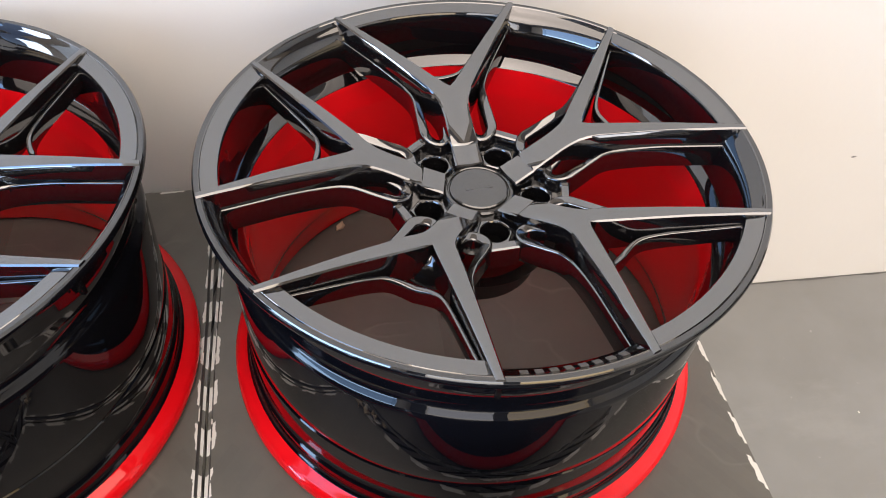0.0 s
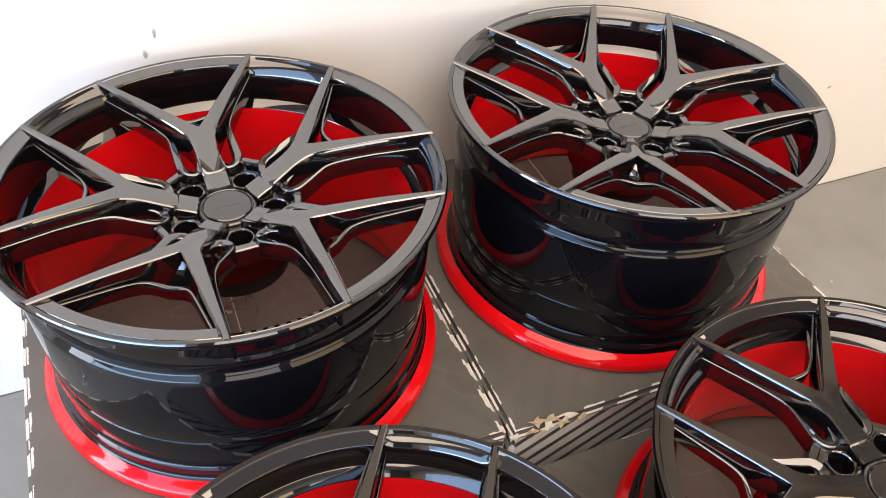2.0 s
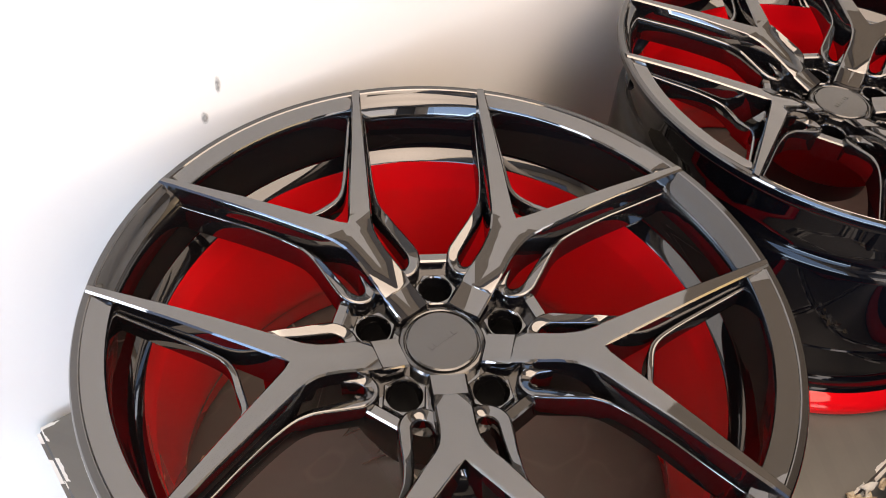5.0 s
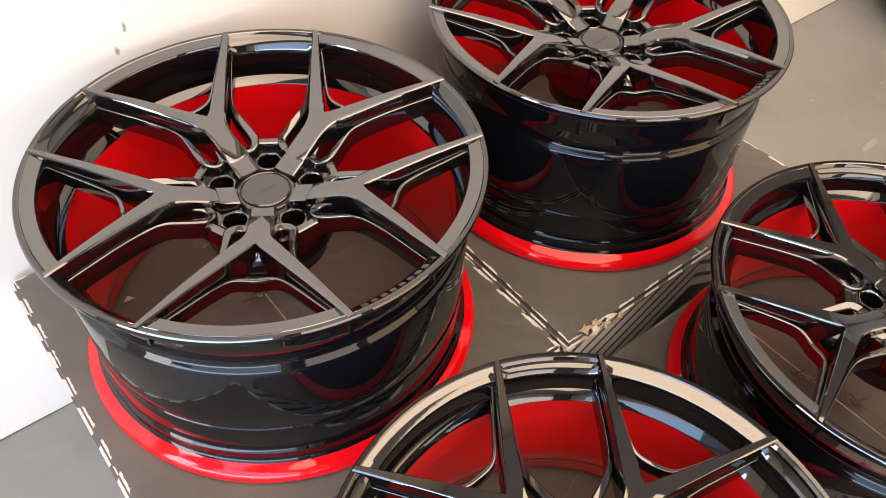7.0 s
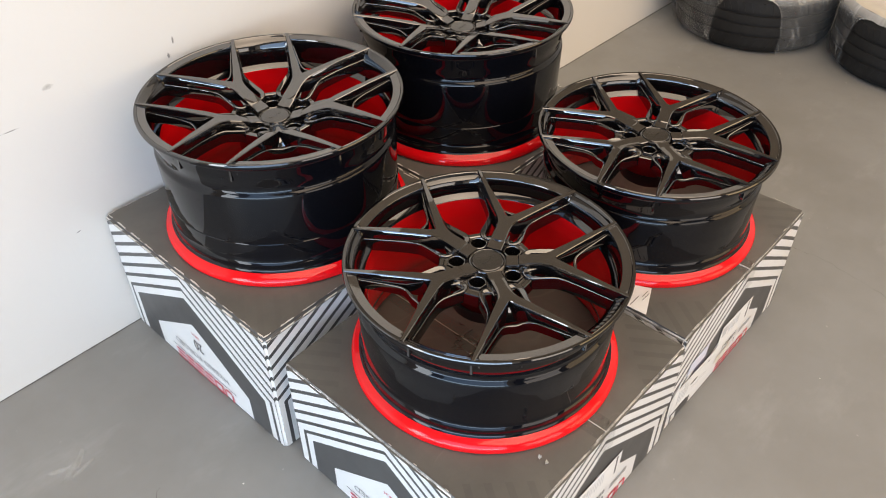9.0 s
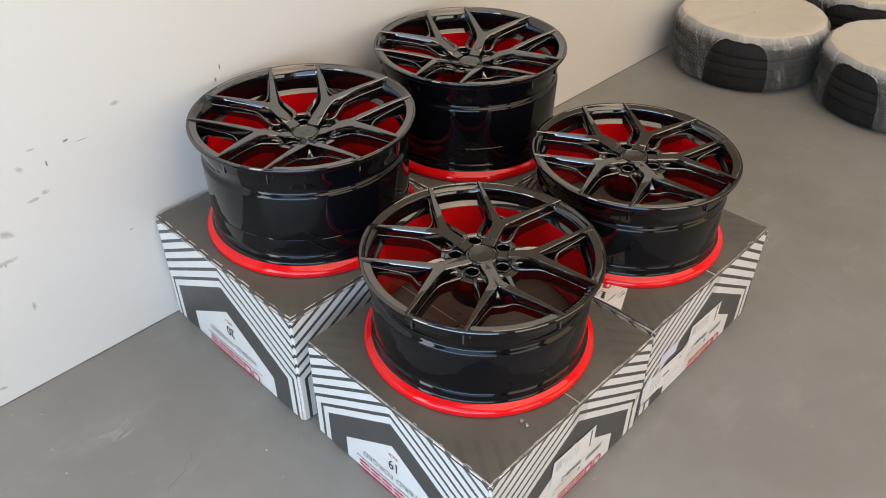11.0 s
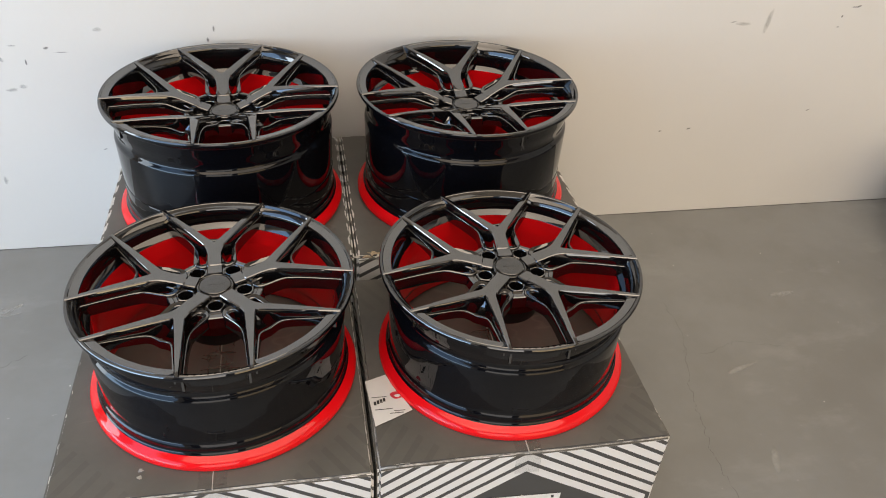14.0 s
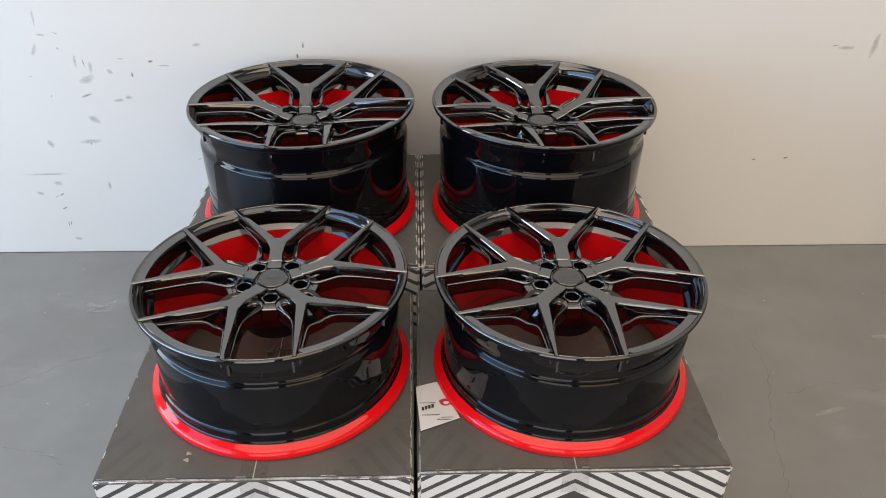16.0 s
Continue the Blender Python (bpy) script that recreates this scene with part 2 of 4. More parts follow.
PAPER = paper("white_paper", (0.76, 0.75, 0.73))
CREAM = paper("buff_paper", (0.66, 0.63, 0.55))
LILAC = paper("lilac_paper", (0.66, 0.66, 0.76))
FAINT_INK = Nodes("faint_ink", (0.50, 0.50, 0.50), 0.5).mat
VIOLET = paper("violet_slip", (0.10, 0.085, 0.13))
BLACK_INK = Nodes("black_ink", (0.03, 0.03, 0.03), 0.5).mat
GREY_INK = Nodes("grey_ink", (0.28, 0.28, 0.28), 0.5).mat
RED_INK = Nodes("red_ink", (0.55, 0.03, 0.05), 0.45).mat
TORN = paper("torn_cardboard", (0.52, 0.42, 0.29))
BARE = paper("bare_white_edge", (0.62, 0.60, 0.55))
SCUFF = paper("grey_scuff", (0.46, 0.45, 0.43))
CRACK = Nodes("floor_crack", (0.10, 0.10, 0.095), 0.8).mat
CHIP = Nodes("pale_chip", (0.60, 0.59, 0.55), 0.7).mat


def tape_material():
    n = Nodes("clear_tape", (0.12, 0.115, 0.10), 0.14)
    c = n.coords()
    wrinkle = n.noise(n.scaled(c, (1.0, 4.0, 1.0)), 30, 5, 0.7)
    n.set(Alpha=n.math("ADD", n.math("MULTIPLY", n.ramp(wrinkle, [(0.58, 0.0), (0.72, 1.0)]), 0.45), 0.14), Coat_Weight=0.7, Coat_Roughness=0.06)
    n.bump(wrinkle, 0.25, 0.002)
    return n.mat


TAPE = tape_material()


def rubber():
    n = Nodes("tyre_rubber", (0.022, 0.022, 0.023), 0.62)
    c = n.coords()
    n.set(Base_Color=n.mix(n.noise(c, 30, 4), (0.010, 0.010, 0.011), (0.020, 0.020, 0.020)), Specular_IOR_Level=0.25)
    n.bump(n.noise(c, 120, 2), 0.15, 0.001)
    return n.mat


RUBBER = rubber()


def film_material(name, cover, colour, streak):
    """Thin plastic wrap: part clear, part milky with drawn creases."""
    n = Nodes(name, colour, 0.14)
    c = n.coords()
    xyz = n.split(c)
    turn = n.math("ARCTAN2", xyz[1], xyz[0])
    comb = n.t.nodes.new("ShaderNodeCombineXYZ")
    n.put(comb.inputs[0], n.math("ADD", n.math("MULTIPLY", turn, 2.6), n.math("MULTIPLY", xyz[2], 3.0)))
    n.put(comb.inputs[1], n.math("MULTIPLY", xyz[2], 1.3))
    crease = n.noise(comb.outputs[0] if streak > 0.4 else n.scaled(c, (1.0, 2.6, 1.0)), 5.0, 6, 0.62)
    broad = n.noise(c, 5.0, 3)
    n.bump(n.math("ADD", crease, n.math("MULTIPLY", broad, 0.6)), 0.55, 0.010)
    milky = n.math("ADD", n.math("MULTIPLY", n.ramp(crease, [(0.50, 0.0), (0.60, 0.25), (0.72, 1.0)]), streak), n.math("ADD", n.math("MULTIPLY", n.math("ADD", broad, 0.5), cover), n.math("MULTIPLY", n.math("MULTIPLY", n.math("SUBTRACT", xyz[2], 0.205), 14.0, True), n.math("ADD", broad, 0.35))), True)
    n.set(Alpha=milky, Coat_Weight=0.9, Coat_Roughness=0.07)
    return n.mat


FILM = film_material("plastic_film", 0.10, (0.46, 0.47, 0.47), 0.50)
FILM_TOP = film_material("milky_plastic_film", 0.92, (0.52, 0.47, 0.39), 0.3)


# ------------------------------------------------------------------ mesh helpers
def finish(name, bm, material, parent=None, label="", smooth=30):
    me = bpy.data.meshes.new(name)
    bmesh.ops.recalc_face_normals(bm, faces=bm.faces)
    bm.to_mesh(me)
    bm.free()
    for m in material if isinstance(material, (list, tuple)) else [material]:
        me.materials.append(m)
    if smooth:
        me.shade_smooth()
        me.set_sharp_from_angle(angle=radians(smooth))
    ob = new(name, me)
    ob.parent = parent
    if label:
        tagged(ob, label)
    return ob


def part(name, bm, material, parent, label="", smooth=30):
    return finish(name, bm, material, parent, label, smooth)


def empty(name, m):
    ob = new(name)
    ob.matrix_world = m
    return ob


def lathe(bm, profile, n=128, closed=False, a0=0.0, a1=2 * math.pi):
    """Turns (r, z) points round the z axis."""
    full = abs(a1 - a0 - 2 * math.pi) < 1e-6
    steps = n if full else n + 1
    rings = [[bm.verts.new((r * math.cos(a0 + (a1 - a0) * i / n), r * math.sin(a0 + (a1 - a0) * i / n), z)) for r, z in profile] for i in range(steps)]
    k = len(profile)
    for i in range(n):
        a, b = rings[i], rings[(i + 1) % steps]
        for j in range(k if closed else k - 1):
            bm.faces.new((a[j], b[j], b[(j + 1) % k], a[(j + 1) % k]))


def loft(bm, rings, cap=True):
    """Skins rings of equal length, each closed."""
    vs = [[bm.verts.new(p) for p in ring] for ring in rings]
    k = len(vs[0])
    for a, b in zip(vs, vs[1:]):
        for j in range(k):
            bm.faces.new((a[j], a[(j + 1) % k], b[(j + 1) % k], b[j]))
    if cap:
        bm.faces.new(vs[0])
        bm.faces.new(vs[-1][::-1])


def box_mesh(bm, x0, x1, y0, y1, z0, z1):
    vs = [bm.verts.new((x, y, z)) for z in (z0, z1) for y in (y0, y1) for x in (x0, x1)]
    for f in ((0, 2, 3, 1), (4, 5, 7, 6), (0, 1, 5, 4), (2, 6, 7, 3), (0, 4, 6, 2), (1, 3, 7, 5)):
        bm.faces.new([vs[i] for i in f])


def prism(bm, outline, z0, z1):
    low = [bm.verts.new((x, y, z0)) for x, y in outline]
    top = [bm.verts.new((x, y, z1)) for x, y in outline]
    k = len(outline)
    bm.faces.new(low[::-1])
    bm.faces.new(top)
    for i in range(k):
        bm.faces.new((low[i], low[(i + 1) % k], top[(i + 1) % k], top[i]))


def lerp_table(x, table):
    return float(np.interp(x, [a for a, _ in table], [b for _, b in table]))


# ------------------------------------------------------------------ the shell of the room
WALL_Y = 0.589


def slab(name, x0, x1, y0, y1, z0, z1, mat, label, cat):
    bm = bmesh.new()
    box_mesh(bm, x0, x1, y0, y1, z0, z1)
    return tagged(finish(name, bm, mat, smooth=0), label, cat, kind="structure")


bm = bmesh.new()
bmesh.ops.create_grid(bm, x_segments=40, y_segments=40, size=1)
for v in bm.verts:
    v.co = Vector((v.co.x * 30, v.co.y * 30, 0))
floor = tagged(finish("floor", bm, FLOOR, smooth=0), "worn grey painted concrete workshop floor", "floor", kind="structure")

# above this height the wall is toned darker, in place of weaker light
TONE_Z = 1.50
wall_back = slab("wall_back", -3.2, 4.4, WALL_Y, WALL_Y + 0.2, 0, TONE_Z, WALL, "scuffed white painted workshop wall", "wall")
slab("wall_back_upper", -3.2, 4.4, WALL_Y, WALL_Y + 0.2, TONE_Z, 3.6, UPPER_TONE, "unseen upper workshop wall, toned brown-grey for reflections in the wheels", "wall")
slab("wall_left", DOOR_X - 0.2, DOOR_X, DOOR_Y1, WALL_Y, 0, 3.6, WALL, "white wall beside the long window", "wall")
slab("wall_left", DOOR_X - 0.2, DOOR_X, -5.2, DOOR_Y0, 0, 3.6, WALL, "white wall beside the long window", "wall")
slab("wall_left", DOOR_X - 0.2, DOOR_X, DOOR_Y0, DOOR_Y1, DOOR_Z, 3.6, WALL, "white wall above the long window", "wall")
slab("wall_left", DOOR_X - 0.2, DOOR_X, DOOR_Y0, DOOR_Y1, 0, DOOR_Z0, WALL, "white wall under the long window", "wall")
slab("wall_front", DOOR_X - 0.2, FRONT_X0, -5.4, -5.2, 0, 3.6, GAP_DARK, "unseen wall darkened to leave a gap in reflections", "wall")
slab("wall_front", FRONT_X1, 4.4, -5.4, -5.2, 0, 3.6, WALL, "white wall beside the wide front opening", "wall")
slab("wall_front", FRONT_X0, FRONT_X1, -5.4, -5.2, FRONT_Z, 3.6, WALL, "white wall above the wide front opening", "wall")
slab("wall_front", PIER_X0, PIER_X1, -5.4, -5.2, 0, FRONT_Z, GAP_DARK, "unseen dark pier added to split the reflections", "wall")
slab("wall_right", 4.2, 4.4, -5.2, WALL_Y, 0, 3.6, WALL, "white end wall", "wall")
# unseen roof, left open where the added fill lamp hangs
bm = bmesh.new()
for x0, x1, y0, y1 in ((DOOR_X - 0.2, FILL_X0, -5.4, WALL_Y + 0.2), (FILL_X1, 4.4, -5.4, WALL_Y + 0.2), (FILL_X0, FILL_X1, -5.4, FILL_Y0), (FILL_X0, FILL_X1, FILL_Y1, WALL_Y + 0.2)):
    box_mesh(bm, x0, x1, y0, y1, ROOF_Z, ROOF_Z + 0.15)
tagged(finish("ceiling", bm, CEIL, smooth=0), "grey-brown roof with a gap for the fill lamp", "ceiling", kind="structure")


# ------------------------------------------------------------------ wheels
def arc_pts(pts, n):
    """Smooth points along a polyline by Catmull-Rom."""
    P = [Vector((*p, 0)) for p in pts]
    P = [P[0] * 2 - P[1]] + P + [P[-1] * 2 - P[-2]]
    out = []
    for i in range(1, len(P) - 2):
        for k in range(n):
            t = k / n
            a, b, c, d = P[i - 1:i + 3]
            out.append(0.5 * ((2 * b) + (c - a) * t + (2 * a - 5 * b + 4 * c - d) * t * t + (3 * b - a - 3 * c + d) * t ** 3))
    out.append(P[-2])
    return [(p.x, p.y) for p in out]


def rail(bm, path, widths, height, drop, top, slant):
    """A low bar along a plan path; drop: how far its top lies under the spoke's face; slant: by how much one side lies lower. All but the height are tables along the path."""
    rings, m = [], len(path)
    for i, (x, y) in enumerate(path):
        x0, y0 = path[max(i - 1, 0)]
        x1, y1 = path[min(i + 1, m - 1)]
        d = Vector((x1 - x0, y1 - y0)).normalized()
        nx, ny = -d.y, d.x
        t = i / (m - 1)
        w = lerp_table(t, widths) / 2
        z = top(math.hypot(x, y)) - lerp_table(t, drop)
        tilt = lerp_table(t, slant)
        b = min(0.0022, w * 0.5)
        lo, hi = max(tilt, 0.0), max(-tilt, 0.0)
        sec = [(-w, -height), (-w, -b - lo), (-w + b * 0.35, -b * 0.35 - lo), (-w + b, -lo * 0.85), (w - b, -hi * 0.85), (w - b * 0.35, -b * 0.35 - hi), (w, -b - hi), (w, -height)]
        rings.append([(x + nx * q, y + ny * q, z + h) for q, h in sec])
    loft(bm, rings)


def make_wheel(name, R, tip, T, dish, crotch_drop, drop, shelf, deep, m, label):
    """A five double-spoke wheel lying on its inner flange, face up. R: lip radius, tip: reach of the spokes, T: height, dish: depth of the cap,
    drop: depth of the drop centre outside; shelf, deep: depths of the ledge behind the lip and of its red edge."""
    s = tip / 0.262
    wheel = empty(name, m)
    tagged(wheel, label, "car wheel", "set of four wheels")

    def top(r):
        return T - lerp_table(r / s, [(0.03, dish), (0.125, crotch_drop), (0.19, crotch_drop * 0.42), (0.262, 0.0)])

    step = T > 0.27  # only the wide wheels have a low step round the barrel
    # barrel, black outside and behind the lip; the lip is scooped between neighbouring double spokes
    side = [(R - 0.0004, T - 0.0058), (R, T - 0.0085), (R - 0.0010, T - 0.0125), (R - 0.0055, T - 0.0160), (R - 0.0105, T - 0.0185), (R - 0.0140, T - 0.0220), (R - 0.0155, T - 0.0270),
            (R - 0.0175, T - drop * 0.48), (R - 0.0205, T - drop * 0.62), (R - 0.0240, T - drop * 0.76), (R - 0.0258, T - drop * 0.85), (R - 0.0262, T - drop * 0.91), (R - 0.0256, T - drop * 0.965),
            (R - 0.0238, T - drop * 0.995), (R - 0.0212, T - drop * 1.030), (R - 0.0196, T - drop * 1.065), (R - 0.0190, T - drop * 1.13), (R - 0.0212, 0.120), (R - (0.0222 if step else 0.0213), 0.0985), (R - (0.0226 if step else 0.0213), 0.0965),
            (R - 0.0214, 0.0950), (R - 0.0215, 0.0600), (R - 0.0224, 0.0490), (R - 0.0210, 0.0465), (R - 0.0188, 0.0440), (R - 0.0187, 0.0360), (R - 0.0189, 0.0320), (R - 0.0172, 0.0280), (R - 0.0150, 0.0262)]
    rim = [(R - 0.0078, T - 0.0044), (R - 0.0072, T - 0.0050), (R - 0.0062, T - 0.0040), (R - 0.0019, T - 0.0036)]
    ledge = [(R - 0.0367, T - deep), (R - 0.0360, T - deep + 0.0012), (R - 0.0262, T - shelf - 0.0012), (R - 0.0256, T - shelf + 0.0015)]
    flat = ledge + [(R - 0.0256, T - shelf * 0.80), (R - 0.0252, T - shelf * 0.60), (R - 0.0248, T - shelf * 0.42), (R - 0.0243, T - 0.0125), (R - 0.0239, T - 0.0092), (R - 0.0229, T - 0.0076), (R - 0.0160, T - 0.0062), (R - 0.0100, T - 0.0050)] + rim
    scoop = ledge + [(R - 0.0253, T - shelf * 0.82), (R - 0.0245, T - shelf * 0.64), (R - 0.0230, T - shelf * 0.48), (R - 0.0206, T - shelf * 0.355), (R - 0.0174, T - shelf * 0.26), (R - 0.0140, T - shelf * 0.19), (R - 0.0112, T - 0.0095), (R - 0.0094, T - 0.0066)] + rim
    lettered = ledge + [(R - 0.0258, T - shelf * 0.82), (R - 0.0256, T - shelf * 0.66), (R - 0.0254, T - shelf * 0.52), (R - 0.0250, T - 0.0225), (R - 0.0244, T - 0.0196), (R - 0.0232, T - 0.0180), (R - 0.0160, T - 0.0125), (R - 0.0100, T - 0.0082)] + rim
    bm = bmesh.new()
    cols, walls = [], []
    for i in range(180):
        a = 2 * i + 1.0
        off = (a - 90 + 36) % 72 - 36
        inner = flat if abs(off) < 22.2 else lettered if 245 < a < 295 else scoop
        walls.append(12 if inner is scoop else 9)
        prof = [(r, z + (0.002 if z > T - 0.03 else 0.0)) for r, z in inner + side]
        cols.append([bm.verts.new((r * math.cos(radians(a)), r * math.sin(radians(a)), z)) for r, z in prof])
    for i in range(180):
        a, b = cols[i], cols[(i + 1) % 180]
        for j in range(len(a) - 1):
            # barrel side and lip walls take the duller copies of the face's black
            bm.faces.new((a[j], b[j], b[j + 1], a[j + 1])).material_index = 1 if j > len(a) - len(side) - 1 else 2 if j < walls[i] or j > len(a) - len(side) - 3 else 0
    part("barrel", bm, [BLACK_BRIGHT, BLACK_DULL, BLACK_MID], wheel, "gloss black barrel and lip", smooth=35)
    # red inside
    bm = bmesh.new()
    lathe(bm, [(R - 0.0367, T - deep), (R - 0.0371, T - deep - 0.010), (R - 0.0373, T - deep - 0.031), (R - 0.0381, T - deep - 0.034), (R - 0.0385, T - deep - 0.038), (R - 0.0388, T * 0.46), (R - 0.0395, T * 0.44), (R - 0.0402, 0.075),
               (R - 0.0390, 0.060), (R - 0.0345, 0.048), (R - 0.0320, 0.044), (R - 0.0300, 0.034), (R - 0.0265, 0.016), (R - 0.0240, 0.006)], 128)
    part("inner_barrel", bm, RED, wheel, "glossy red inside of the barrel")
    bm = bmesh.new()
    lathe(bm, [(R - 0.0240, 0.006), (R - 0.0200, 0.0005), (R - 0.0060, 0.0), (R - 0.0015, 0.0020), (R + 0.0004, 0.0070), (R - 0.0002, 0.0130), (R - 0.0035, 0.0180), (R - 0.0075, 0.0210), (R - 0.0120, 0.0238), (R - 0.0150, 0.0262)], 160)
    part("inner_flange", bm, RED, wheel, "glossy red bottom flange")

    # spokes: one half arm, then its mirror
    O = [(0.0345, 0.0150), (0.0560, 0.0146), (0.0578, 0.0146), (0.080, 0.0142), (0.090, 0.0140), (0.100, 0.0148), (0.108, 0.0165), (0.116, 0.0203), (0.125, 0.0262), (0.138, 0.0350), (0.165, 0.0532), (0.190, 0.0700), (0.215, 0.0868), (0.232, 0.0983), (0.2445, 0.1066)]
    I = [(0.0345, 0.0), (0.0560, 0.0), (0.0578, 0.0), (0.080, 0.0), (0.090, 0.0), (0.104, 0.0), (0.114, 0.0), (0.1235, 0.0), (0.1290, 0.0045), (0.1400, 0.0135), (0.1665, 0.0350), (0.1925, 0.0560), (0.2170, 0.0757), (0.234, 0.0893), (0.2470, 0.0990)]
    ext = (R - 0.0028) / (0.2664 * s)
    for k in range(5):
        bm = bmesh.new()
        for sign in (1, -1):
            rings = []
            for j, ((ox, oy), (ix, iy)) in enumerate(zip(O, I)):
                o, i = Vector((ox * s, oy * s * sign)), Vector((ix * s, iy * s * sign))
                if j == len(O) - 1:
                    o, i = o * ext, i * ext
                ro, ri = o.length, i.length
                w = (o - i).normalized()
                b = min(0.0016, (o - i).length * 0.2)
                bi = b if j > 7 else 0.0
                depth = 0.005 if j == len(O) - 1 else lerp_table(ro, [(0.03, 0.046), (0.12, 0.040), (0.20, 0.032), (0.262, 0.020)])
                flare = w * lerp_table(ro, [(0.03, 0.0004), (0.10, 0.0010), (0.15, 0.0016), (0.20, 0.0014), (0.25, 0.0008)])
                fi = flare if bi else flare * 0
                dip = (0.0008, 0.0018)[j] if j < 2 else 0.0
                zo, zi = top(ro) - dip, top(ri) - dip
                ring = [(*(i - fi * 1.15), zi - depth), (*(i - fi), zi - min(0.012, depth * 0.8)), (*i, zi - bi), (*(i + w * bi), zi), (*(o - w * b), zo), (*o, zo - b), (*(o + flare), zo - min(0.012, depth * 0.8)), (*(o + flare * 1.15), zo - depth)]
                rings.append(ring)
            loft(bm, rings)
            # lower rail beside the arm: it leaves the arm's flank, runs to the hub, turns round the end of the slot and dies into the leg
            bend = [(0.0835 - (0.0132 + 0.0010 * math.sin(a / 2)) * math.sin(a), 0.0236 + (0.0132 - 0.0016 * math.sin(a / 2)) * math.cos(a)) for a in np.linspace(0.0, math.pi, 15)]
            run = arc_pts([(0.2320, 0.1000), (0.195, 0.0757), (0.160, 0.0528), (0.138, 0.0410), (0.126, 0.0377), (0.112, 0.0368), (0.098, 0.0368), (0.0835, 0.0368)], 5)
            path = [(x * s, y * s * sign) for x, y in run + bend[1:] + [(0.090, 0.0100)]]
            rail(bm, path, [(0, 0.0040), (0.25, 0.0060), (0.45, 0.0082), (0.62, 0.0104), (0.72, 0.0112), (0.85, 0.0112), (1, 0.0100)], 0.026, [(0, 0.0200), (0.2, 0.0170), (0.45, 0.0130), (0.7, 0.0112), (1, 0.0100)], top, [(0, -0.0030 * sign), (0.35, -0.0040 * sign), (0.55, -0.0028 * sign), (0.82, -0.0012 * sign), (1, -0.0010 * sign)])
        # slim brace that closes the fork, its ends running out along the arms, and the hollow web behind it
        half = arc_pts([(0.236, 0.0880), (0.217, 0.0716), (0.1925, 0.0505), (0.1735, 0.0338), (0.1650, 0.0238), (0.1622, 0.0140), (0.1622, 0.0)], 5)
        path = [(x * s, y * s) for x, y in half] + [(x * s, -y * s) for x, y in half[-2::-1]]
        rail(bm, path, [(0, 0.003), (0.3, 0.0042), (0.5, 0.0062), (0.7, 0.0042), (1, 0.003)], 0.018, [(0, 0.012), (0.25, 0.018), (0.5, 0.023), (0.75, 0.018), (1, 0.012)], top, [(0, 0.0), (1, 0.0)])
        web = []
        for u, half_v, low in ((0.1180, 0.004, 0.010), (0.1255, 0.006, 0.016), (0.1310, 0.010, 0.025), (0.1360, 0.0135, 0.034), (0.1400, 0.0165, 0.042), (0.1420, 0.0180, 0.048)):
            z = top(u * s) - low
            web.append([(u * s, -half_v * s, z - 0.012), (u * s, -half_v * s, z + 0.003), (u * s, -half_v * 0.5 * s, z), (u * s, half_v * 0.5 * s, z), (u * s, half_v * s, z + 0.003), (u * s, half_v * s, z - 0.012)])
        loft(bm, web)
        bmesh.ops.rotate(bm, verts=bm.verts, cent=(0, 0, 0), matrix=Matrix.Rotation(radians(90 - 72 * k), 3, "Z"))
        part("spoke", bm, BLACK_BRIGHT, wheel, smooth=35)

    # hub with five hexagonal bolt pockets
    zc = T - dish
    bm = bmesh.new()
    holes = [(0.0575 * s * math.cos(radians(54 - 72 * k)), 0.0575 * s * math.sin(radians(54 - 72 * k))) for k in range(5)]

    def plate(z_top, z_low, radius, r_hole, sides, turn):
        seg = 60
        rim = [(radius * math.cos(2 * math.pi * i / seg), radius * math.sin(2 * math.pi * i / seg)) for i in range(seg)]
        loops = [rim]
        for h, (hx, hy) in enumerate(holes):
            a0 = radians(54 - 72 * h + turn)
            loops.append([(hx + r_hole * math.cos(a0 + 2 * math.pi * i / sides), hy + r_hole * math.sin(a0 + 2 * math.pi * i / sides)) for i in range(sides)])
        edges = []
        for lp in loops:
            vs = [bm.verts.new((x, y, z_top)) for x, y in lp]
            edges += [bm.edges.new((vs[i], vs[(i + 1) % len(vs)])) for i in range(len(vs))]
            lows = [bm.verts.new((v.co.x, v.co.y, z_low)) for v in vs]
            for i in range(len(vs)):
                bm.faces.new((vs[i], vs[(i + 1) % len(vs)], lows[(i + 1) % len(vs)], lows[i]))
        bmesh.ops.triangle_fill(bm, edges=edges, use_beauty=True)

    plate(zc - 0.0105, zc - 0.034, 0.083 * s, 0.0178 * s, 6, 30)
    for k in range(5):
        # low wall that closes each bolt pocket towards the window
        a0 = radians(54 - 72 * k)
        ring = []
        for t in np.linspace(-0.235, 0.235, 9):
            r = 0.0852 * s / math.cos(t)
            ca, sa = math.cos(a0 + t), math.sin(a0 + t)
            zt = top(0.080 * s) - 0.0145
            ring.append([((r + d) * ca, (r + d) * sa, zt + h) for d, h in ((-0.0050, -0.024), (-0.0050, -0.0015), (-0.0035, 0), (0.0035, 0), (0.0050, -0.0015), (0.0060, -0.024))])
        wall_bm = bmesh.new()
        loft(wall_bm, ring)
        part("pocket_wall", wall_bm, BLACK_BRIGHT, wheel)
    plate(zc - 0.0150, zc - 0.060, 0.0805 * s, 0.0138 * s, 24, 0)
    part("hub", bm, BLACK_BRIGHT, wheel, smooth=30)
